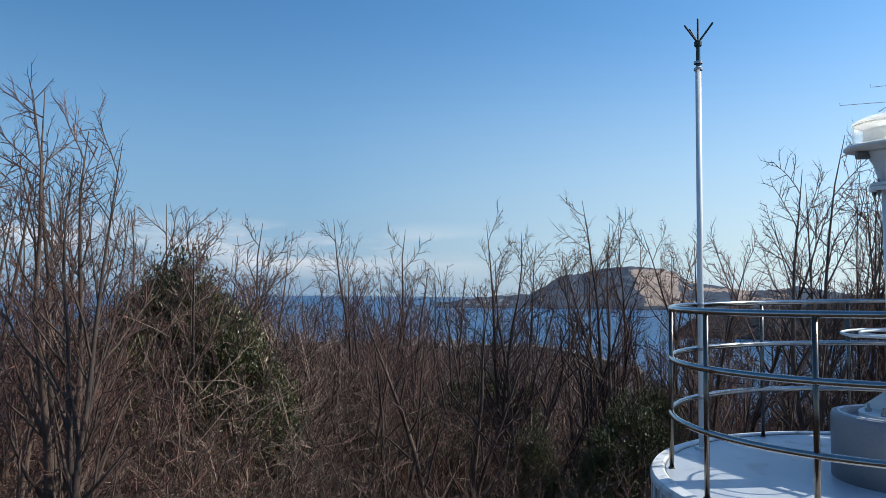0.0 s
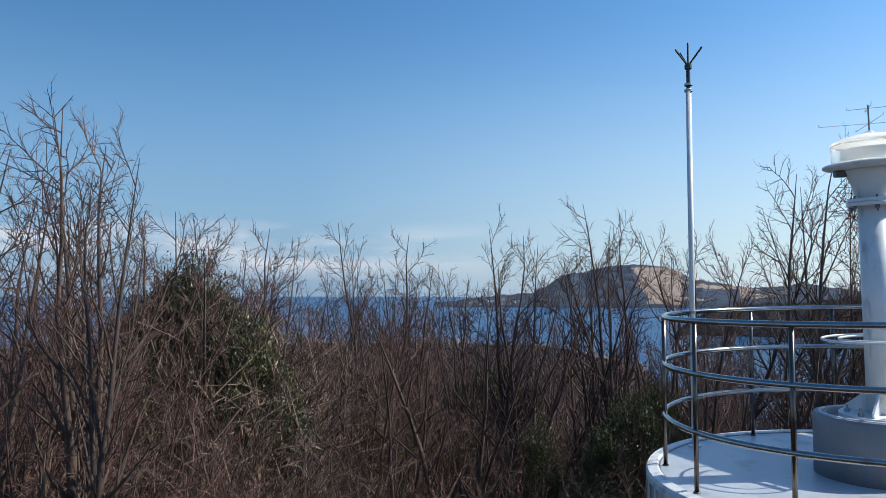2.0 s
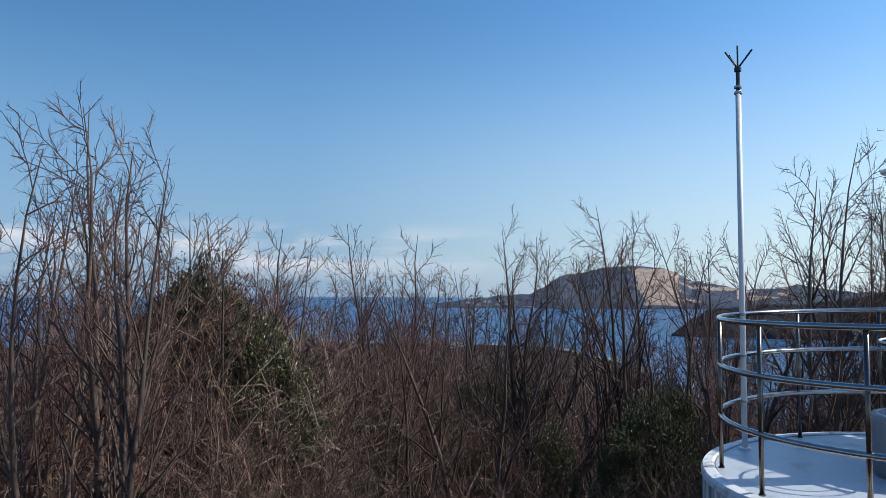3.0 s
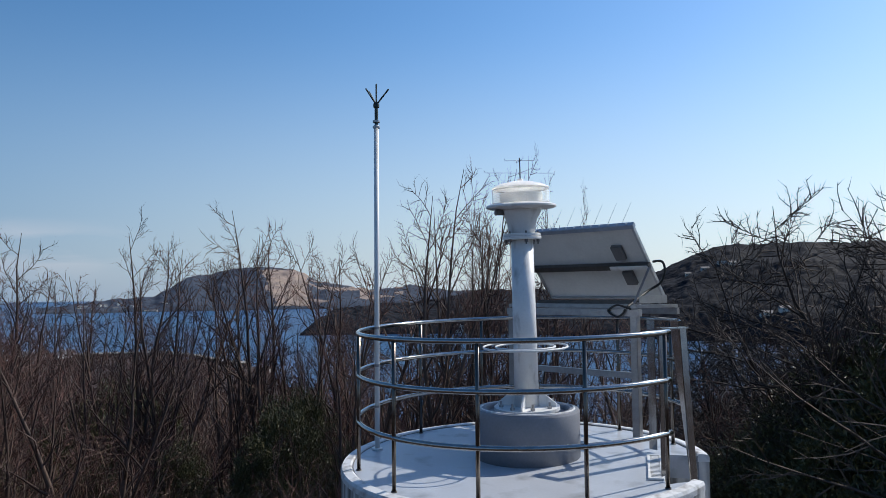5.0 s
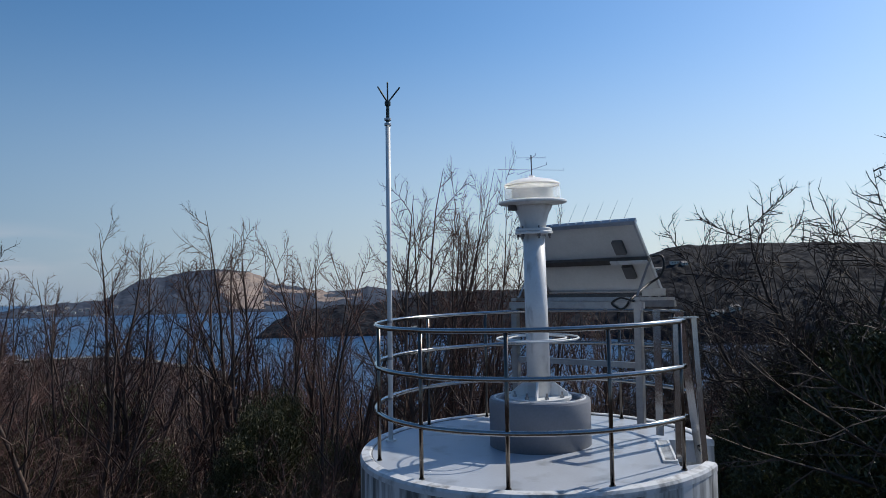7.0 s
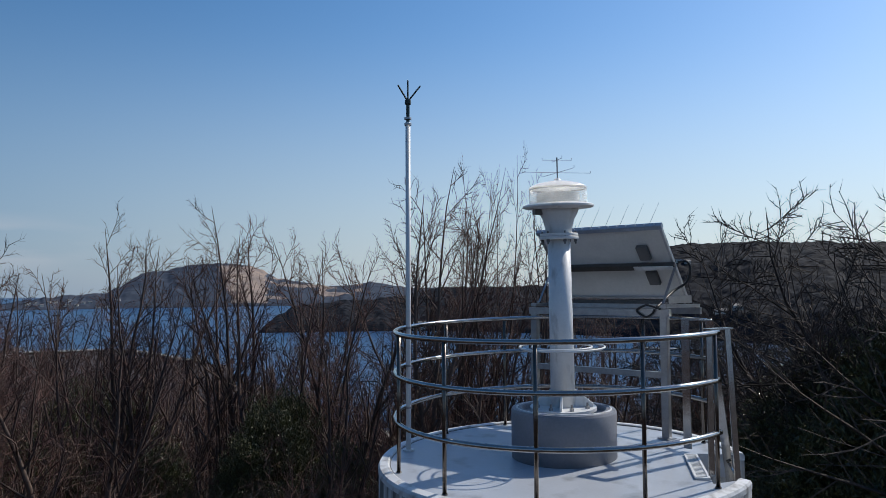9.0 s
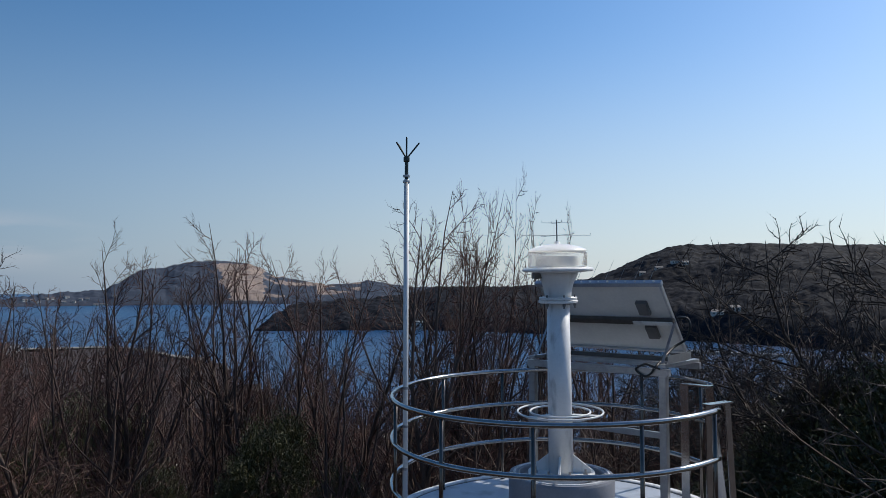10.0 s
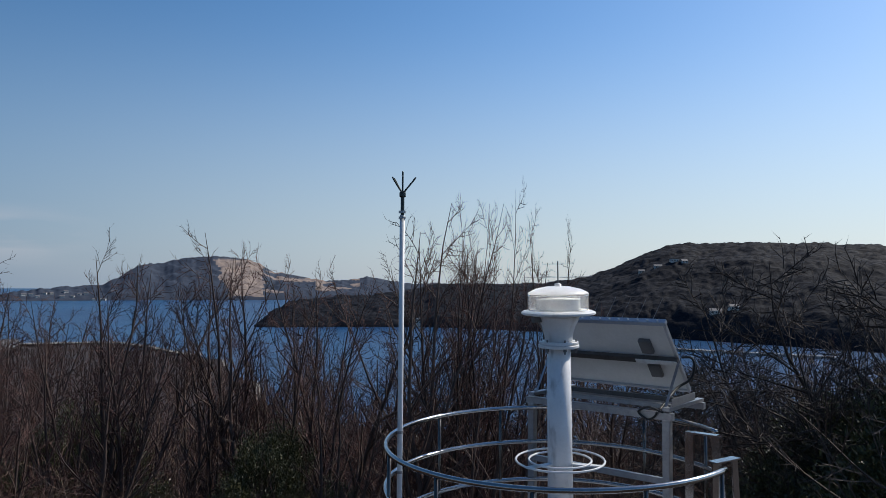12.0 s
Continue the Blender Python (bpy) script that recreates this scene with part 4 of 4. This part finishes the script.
def make_tree(name, seed, height, stems, limbs, twigs, shoots, lean=12, crook=0.10, low=0.3, limb_len=0.36, thick=1.0, bark=None, twig_mat=None, lift=0.036, fork=(24, 56), fat=1.0):
    """A leafless broadleaf tree: stems, limbs, twigs and long upright shoots."""
    rng = random.Random(seed)
    wood, fine = Grower(), Grower()
    for s in range(stems):
        d = turned(rng, Vector((0, 0, 1)), rng.uniform(2, lean) * (1 if stems == 1 else 1.6))
        h = height * rng.uniform(0.82, 1.0) if s else height
        r0 = 0.0135 * h * thick * rng.uniform(0.8, 1.1)
        stem = grow(rng, Vector((rng.uniform(-0.15, 0.15), rng.uniform(-0.15, 0.15), -0.3)), d, h + 0.3, 11, crook * 1.3, 0.035)
        # keep the tip at its height
        k = (h + 0.3) / max(0.1, stem[-1].z + 0.3)
        stem = [Vector((p.x, p.y, (p.z + 0.3) * k - 0.3)) for p in stem]
        wood.limb(stem, r0, 0.006, 6)
        for i in range(limbs):
            t = low + (0.96 - low) * (i + rng.random()) / limbs
            p, sd = along_line(stem, t)
            ld = turned(rng, sd, rng.uniform(*fork))
            ln = height * limb_len * (1.15 - t) * rng.uniform(0.6, 1.15) + 0.4
            limb = grow(rng, p, ld, ln, 6, 0.22, lift)
            lr = max(0.012, r0 * (1 - t) * 0.75)
            wood.limb(limb, lr, 0.005, 3)
            for j in range(twigs):
                u = 0.15 + 0.85 * (j + rng.random()) / twigs
                q, qd = along_line(limb, min(u, 0.99))
                td = turned(rng, qd, rng.uniform(28, 62))
                tl = ln * rng.uniform(0.14, 0.42) * (1.15 - 0.55 * u) + 0.12
                tw = grow(rng, q, td, tl, 3, 0.22, lift)
                fine.limb(tw, 0.0075 * fat, 0.003 * fat, 3)
                for m in range(shoots):
                    w = 0.2 + 0.8 * (m + rng.random()) / shoots
                    e, ed = along_line(tw, min(w, 0.99))
                    sh = grow(rng, e, turned(rng, ed, rng.uniform(25, 60)), tl * rng.uniform(0.16, 0.50) + 0.05, 1, 0.12, lift)
                    fine.shoot(sh, 0.0044 * fat)
    trunk = mesh_part(name, wood.v, wood.f, bark or BARK, smooth=True)
    mesh_part("crown", fine.v, fine.f, twig_mat or TWIG, trunk)
    v = np.array(wood.v + fine.v)
    tip = v[v[:, 2].argmax()]
    trunk["top"], trunk["tip_x"], trunk["tip_y"] = float(tip[2]), float(tip[0]), float(tip[1])
    return trunk


def make_shrub(name, seed, height, stems, twigs, shoots, spread, mat):
    """A dense leafless bush: many thin crooked stems with twigs."""
    rng = random.Random(seed)
    wood, fine = Grower(), Grower()
    for s in range(stems):
        a = rng.uniform(0, 2 * math.pi)
        r = spread * 0.35 * math.sqrt(rng.random())
        d = (Vector((math.cos(a), math.sin(a), 0)) * rng.uniform(0.15, 1.15) * spread / height * 1.5 + Vector((0, 0, 1))).normalized()
        ln = height * rng.uniform(0.65, 1.05)
        stem = grow(rng, Vector((r * math.cos(a), r * math.sin(a), -0.2)), d, ln, 7, 0.27, 0.01)
        wood.limb(stem, 0.004 * height + 0.004, 0.004, 4)
        for j in range(twigs):
            u = 0.2 + 0.8 * (j + rng.random()) / twigs
            q, qd = along_line(stem, min(u, 0.99))
            tw = grow(rng, q, turned(rng, qd, rng.uniform(22, 72)), ln * rng.uniform(0.08, 0.27), 3, 0.32, 0.01)
            fine.limb(tw, 0.0066, 0.003, 3)
            for m in range(shoots):
                e, ed = along_line(tw, min(0.2 + 0.8 * rng.random(), 0.99))
                sh = grow(rng, e, turned(rng, ed, rng.uniform(20, 65)), ln * rng.uniform(0.04, 0.13), 1, 0.2, 0.03)
                fine.shoot(sh, 0.0046)
    bush = mesh_part(name, wood.v, wood.f, BARK, smooth=True)
    mesh_part("crown", fine.v, fine.f, mat, bush)
    v = np.array(wood.v + fine.v)
    bush["top"], bush["tip_x"], bush["tip_y"] = float(v[:, 2].max()), 0.0, 0.0
    return bush


def make_evergreen(name, seed, height, radius, clumps, leaves, leaf_size):
    """A leafy bush: stems that fan out to many clumps of leaves, with gaps between them."""
    rng = random.Random(seed)
    wood = Grower()
    lv, lf = [], []
    heart = Vector((0, 0, height * 0.3))
    for c in range(clumps):
        h = rng.uniform(0.08, 1.0)
        a = rng.uniform(0, 2 * math.pi)
        edge = radius * max(0.12, 1 - h ** 2.4) ** 0.5 * (0.85 + 0.75 * noise.noise((math.cos(a) * 1.3, math.sin(a) * 1.3, h * 3.0 + seed)) + 0.35 * noise.noise((math.cos(a) * 3.1, math.sin(a) * 3.1, h * 6 + seed)))
        r = edge * rng.uniform(0.45, 1.0) ** 0.6
        tip = Vector((r * math.cos(a), r * math.sin(a), h * height * (0.88 + 0.14 * rng.random())))
        root = heart * rng.uniform(0.2, 1.3)
        wood.limb([root, root.lerp(tip, 0.5) + Vector((rng.uniform(-0.1, 0.1), rng.uniform(-0.1, 0.1), 0.08)), tip], 0.014, 0.004, 3)
        out = (tip - heart).normalized()
        size = rng.uniform(0.14, 0.30)
        for k in range(leaves):
            p = tip + Vector((rng.gauss(0, 0.5), rng.gauss(0, 0.5), rng.gauss(0, 0.42))) * size
            d = (out * 0.6 + Vector((rng.uniform(-1, 1), rng.uniform(-1, 1), rng.uniform(-0.7, 0.6)))).normalized()
            side = d.cross(Vector((rng.uniform(-0.6, 0.6), rng.uniform(-0.6, 0.6), 1))).normalized()
            s = leaf_size * rng.uniform(0.6, 1.3)
            up = side.cross(d) * s * 0.14
            b = len(lv)
            for q in (p, p + d * s * 0.55 + side * s * 0.24 + up, p + d * s * 1.3, p + d * s * 0.55 - side * s * 0.24 + up):
                lv.append((q.x, q.y, q.z))
            lf.extend(((b, b + 1, b + 2), (b, b + 2, b + 3)))
    bush = mesh_part(name, wood.v, wood.f, BARK, smooth=True)
    mesh_part("foliage", lv, lf, LEAF, bush, "glossy dark green leaves")
    bush["top"], bush["tip_x"], bush["tip_y"] = height, 0.0, 0.0
    return bush


def place(proto, x, y, top, rng, used, squash=1.0, tip=False):
    """Set a tree so that it stands on the ground and its tip is at a height; with tip, x and y are the tip's."""
    turn = rng.uniform(0, 2 * math.pi)
    if tip:
        k = (top - ground_z(x, y)) / proto["top"] * squash
        x -= k * (proto["tip_x"] * math.cos(turn) - proto["tip_y"] * math.sin(turn))
        y -= k * (proto["tip_x"] * math.sin(turn) + proto["tip_y"] * math.cos(turn))
    g = ground_z(x, y) - 0.05
    k = (top - g) / proto["top"]
    m = Matrix.Translation((x, y, g)) @ Matrix.Rotation(turn, 4, "Z")
    ob = proto if proto.name not in used else copy_thing(proto, m)
    used.add(proto.name)
    ob.matrix_basis = m
    ob.scale = (k * squash, k * squash, k)
    return ob


def build_woods():
    rng = random.Random(11)
    used = set()
    slim = [make_tree("bare_tree", 100 + i, 8.5, 3, 15, 8, 4, lean=9, crook=0.11, low=0.32, limb_len=0.27, lift=0.05) for i in range(3)]
    wide = [make_tree("bare_tree", 200 + i, 8.0, 4, 14, 8, 4, lean=13, crook=0.12, low=0.32, limb_len=0.29, lift=0.05) for i in range(2)]
    rough = [make_tree("bare_tree", 300 + i, 8.0, 3, 18, 11, 4, lean=15, crook=0.15, low=0.46, limb_len=0.50, thick=1.15, lift=0.03, fat=1.5, bark=DARKBARK, twig_mat=DARKBARK, fork=(35, 78)) for i in range(2)]
    light = [make_tree("bare_tree", 400 + i, 8.0, 3, 14, 8, 3, lean=11, crook=0.11, low=0.32, limb_len=0.26, lift=0.05) for i in range(4)]
    for t in slim + wide + light:
        tagged(t, "leafless grey-brown tree with fine upright twigs", "tree", group="bare trees on the hillside")
    for t in rough:
        tagged(t, "leafless dark tree with crooked spreading branches", "tree", group="bare trees on the hillside")
    # the trees that stand out one by one: x, y, height of the tip, kind
    marked = [(-5.9, 9.6, 4.5, slim[0], 0.8), (-4.9, 9.3, 4.0, slim[1], 0.7), (-7.0, 10.6, 4.6, slim[2], 0.85), (-7.6, 12.0, 4.2, slim[1], 0.8),
              (-5.6, 15.5, 3.0, wide[0], 0.9), (-7.6, 16.0, 3.2, wide[1], 0.9), (-8.6, 19.5, 3.6, wide[1], 1.0), (-6.0, 19.0, 3.4, wide[0], 0.9), (-4.6, 21.0, 3.0, wide[0], 0.9), (-7.0, 21.0, 3.7, wide[1], 0.9),
              (-5.2, 29.5, 4.2, wide[1], 0.9), (-4.4, 31.0, 3.7, slim[0], 0.8), (-3.2, 30.0, 2.8, wide[0], 0.8), (-1.2, 27.0, 2.3, light[0], 0.8), (-6.6, 27.0, 3.2, light[2], 0.9),
              (1.5, 21.2, 4.1, slim[1], 0.85), (3.3, 20.8, 4.3, slim[2], 0.85), (4.7, 20.4, 3.8, slim[0], 0.8), (2.4, 22.4, 3.4, slim[0], 0.8), (4.0, 21.8, 3.6, slim[1], 0.8), (-0.3, 22.0, 1.9, light[1], 0.8), (5.1, 23.0, 3.1, light[3], 0.8),
              (8.2, 14.2, 4.7, slim[2], 0.85), (7.6, 14.6, 4.1, slim[0], 0.75), (8.9, 14.6, 4.2, slim[1], 0.75), (8.4, 15.0, 3.8, wide[0], 0.8), (7.8, 14.0, 3.4, wide[1], 0.8),
              (9.6, 13.6, 5.2, light[0], 0.35), (10.3, 13.8, 4.6, light[2], 0.4), (9.1, 13.9, 4.6, light[3], 0.4), (6.4, 18.5, 3.2, light[1], 0.8), (10.0, 17.0, 3.4, light[3], 0.8)]
    for x, y, top, proto, sq in marked:
        place(proto, x, y, top, rng, used, sq, True)
    # dark spreading trees above the evergreen bank
    for x, y, top, k, sq in ((11.9, 5.5, 3.9, 0, 0.95), (11.4, 4.4, 4.0, 1, 0.9), (12.9, 6.5, 3.6, 1, 0.95), (12.6, 5.2, 4.3, 0, 1.0), (12.6, 7.2, 2.2, 0, 0.9), (13.6, 9.4, 1.6, 1, 1.0), (15.5, 11.4, 1.4, 0, 1.0), (14.6, 12.6, 0.8, 1, 1.0)):
        place(rough[k], x, y, top, rng, used, sq)
    n = 0
    while n < 92:
        az, d = rng.uniform(-42, 80), 15 + 40 * rng.random() ** 1.1
        x, y = -0.6 + d * math.sin(radians(az)), -0.7 + d * math.cos(radians(az))
        if math.hypot(x - CX, y - CY) < 8:
            continue
        proto = rng.choice(light + light + wide)
        ceiling = 1.4 - 0.015 * d + rng.uniform(-1.8, 1.0)
        if 44 < az < 72:
            ceiling -= 2.0 if az < 50 else 0.8
        place(proto, x, y, ceiling, rng, used, rng.uniform(0.8, 1.1))
        n += 1
    # thin trees in front of the bay
    for k in range(16):
        az, d = rng.uniform(-19, 3), rng.uniform(24, 36)
        x, y = -0.3 + d * math.sin(radians(az)), -0.7 + d * math.cos(radians(az))
        place((wide + light)[rng.randrange(6)], x, y, rng.uniform(0.4, 2.3), rng, used, rng.uniform(0.85, 1.1))
    # bare woods between the beacon and the cove
    for k in range(16):
        az, d = rng.uniform(47, 64), rng.uniform(17, 36)
        x, y = -1.2 + d * math.sin(radians(az)), -0.7 + d * math.cos(radians(az))
        low = 0.075 if az < 51 else 0.02
        place((wide + rough + light)[rng.randrange(8)], x, y, 1.3 - d * low - rng.uniform(0, 1.4), rng, used, rng.uniform(0.85, 1.1))
    # undergrowth
    dry = [make_shrub("bare_shrub", 500 + i, 4.0, 24, 8, 4, 2.0, DRYTWIG if i % 2 else TWIG) for i in range(3)]
    green = [make_evergreen("evergreen_shrub", 600 + i, 3.6, 1.35, 420, 75, 0.055) for i in range(3)]
    fine = [make_shrub("bare_shrub", 520 + i, 4.6, 34, 9, 5, 1.7, DRYTWIG if i else TWIG) for i in range(2)]
    for s in dry + fine:
        tagged(s, "dense leafless brown thicket of thin stems", "shrub", group="undergrowth on the hillside")
    for s in green:
        tagged(s, "dark evergreen shrub with small glossy leaves", "shrub", group="evergreen shrubs on the hillside")
    # evergreens: the tall clump in the woods, the low ones down the slope, the bank beside the beacon
    spots = [(-8.4, 18.9, 0.9), (-7.4, 19.2, 2.0), (-6.6, 18.8, 1.2), (-5.6, 17.8, 0.6), (-5.2, 17.0, 0.4), (-4.8, 16.8, -0.2), (-7.8, 17.2, -0.3), (-5.4, 16.0, -0.9), (-6.8, 15.8, -1.2), (-9.2, 17.8, 0.0),
             (0.2, 24.5, -2.0), (1.2, 25.5, -1.5), (2.2, 24.6, -2.0), (1.0, 22.0, -3.1), (2.6, 22.2, -3.2), (-0.8, 20.4, -2.1), (0.3, 19.6, -2.8), (-2.2, 19.4, -2.2),
             (4.2, 16.6, -1.2), (5.0, 17.4, -1.1), (3.4, 16.0, -2.0), (5.6, 15.4, -2.1), (2.0, 17.6, -2.2),
             (9.9, 8.0, -1.3), (10.8, 7.9, -0.8), (11.6, 7.2, 0.0), (11.9, 6.2, 0.6), (11.4, 5.1, 0.9), (12.4, 5.0, 1.4), (8.6, 6.0, -1.9), (9.1, 5.2, -1.2), (9.6, 4.5, -0.5), (10.6, 5.8, -0.3), (12.6, 7.6, 0.3),
             (8.0, 4.6, -2.0), (8.6, 3.6, -1.2), (10.2, 6.8, -0.8), (9.4, 6.6, -1.5), (10.2, 5.2, 0.2), (10.8, 4.6, 0.8), (9.8, 6.0, -0.6), (11.2, 5.6, 0.7), (12.0, 6.8, 0.5)]
    for x, y, top in spots:
        place(green[rng.randrange(3)], x, y, top, rng, used, rng.uniform(0.55, 0.75) if x < 8 else rng.uniform(0.8, 1.05))
    n = 0
    while n < 120:
        az, d = rng.uniform(-42, 72), 12.5 + 22 * rng.random() ** 1.3
        x, y = -0.6 + d * math.sin(radians(az)), -0.7 + d * math.cos(radians(az))
        if math.hypot(x - CX, y - CY) < 6.5:
            continue
        drop = rng.uniform(0.09, 0.24) if d < 19 else rng.uniform(0.06, 0.16)
        top = max(1.3 - drop * d, ground_z(x, y) + 1.6)
        place((dry + fine)[rng.randrange(5)], x, y, top, rng, used, rng.uniform(0.75, 1.05))
        n += 1
    # pale dry bushes round the tall trees
    for x, y, top in ((-6.4, 12.0, -0.6), (-5.2, 12.6, -1.2), (-4.2, 13.0, -1.6), (-7.4, 13.2, -0.2), (-6.2, 14.2, -0.2), (-4.8, 14.6, -0.8), (-3.6, 14.2, -1.4), (-2.4, 15.0, -1.7), (-1.2, 15.6, -1.9), (-8.6, 13.8, 0.2),
                      (-8.0, 15.4, 1.4), (-7.0, 16.6, 1.6), (-6.2, 17.0, 1.8), (-8.2, 17.4, 2.2), (-5.4, 19.4, 1.6), (-6.8, 19.6, 2.5), (-7.6, 14.6, 0.9), (-6.6, 15.2, 1.2), (-5.6, 15.0, 0.6), (-5.0, 15.8, 0.3), (-6.0, 16.0, 1.5), (-7.2, 17.0, 2.3), (-4.4, 18.6, 0.8), (-3.4, 19.4, 0.4), (-2.4, 20.0, -0.2), (-3.0, 22.0, 0.6)):
        place((dry[1], fine[1])[rng.randrange(2)] if top < 1.2 else fine[rng.randrange(2)], x, y, top, rng, used, rng.uniform(0.75, 1.0))
    # the woods close round behind
    n = 0
    while n < 24:
        az, d = rng.uniform(112, 300), rng.uniform(5.5, 15)
        x, y = d * math.sin(radians(az)) + 0.5, d * math.cos(radians(az)) + 0.5
        if math.hypot(x - CX, y - CY) < 4.0 or (x > 2 and y > -2):
            continue
        place(light[rng.randrange(4)], x, y, rng.uniform(1.5, 5.0), rng, used, rng.uniform(0.9, 1.1))
        n += 1
    # the woods farther down the slope, past counting
    far = Grower()
    n = 0
    while n < 2600:
        az, d = rng.uniform(-50, 85), 48 + 300 * rng.random() ** 2.0
        x, y = d * math.sin(radians(az)), d * math.cos(radians(az))
        if d > coast(az) - 12:
            continue
        p = Vector((x, y, ground_z(x, y) - 0.3))
        h = rng.uniform(5.5, 9.0)
        far.limb([p, p + Vector((rng.uniform(-0.6, 0.6), rng.uniform(-0.6, 0.6), h))], 0.11, 0.02, 3)
        for k in range(9):
            q = p + Vector((0, 0, h * rng.uniform(0.3, 0.85)))
            a = rng.uniform(0, 2 * math.pi)
            ln = h * rng.uniform(0.15, 0.35)
            far.limb([q, q + Vector((math.cos(a) * ln * 0.6, math.sin(a) * ln * 0.6, ln))], 0.05, 0.012, 3)
        n += 1
    n = 0
    while n < 3200:
        az, d = rng.uniform(-50, 20), rng.uniform(300, 690)
        if d > coast(az) - 60:
            continue
        x, y = CX + d * math.sin(radians(az)), CY + d * math.cos(radians(az))
        p = Vector((x, y, ground_z(x, y) - 0.3))
        h = rng.uniform(3, 6.5)
        far.limb([p, p + Vector((rng.uniform(-0.6, 0.6), rng.uniform(-0.6, 0.6), h))], 0.3, 0.05, 3)
        for k in range(6):
            q = p + Vector((0, 0, h * rng.uniform(0.3, 0.85)))
            a = rng.uniform(0, 2 * math.pi)
            ln = h * rng.uniform(0.2, 0.4)
            far.limb([q, q + Vector((math.cos(a) * ln * 0.8, math.sin(a) * ln * 0.8, ln))], 0.18, 0.05, 3)
        n += 1
    tagged(mesh_part("far_woods", far.v, far.f, BARK), "bare brown woods on the lower slope", "woods", kind="stuff")


build_woods()
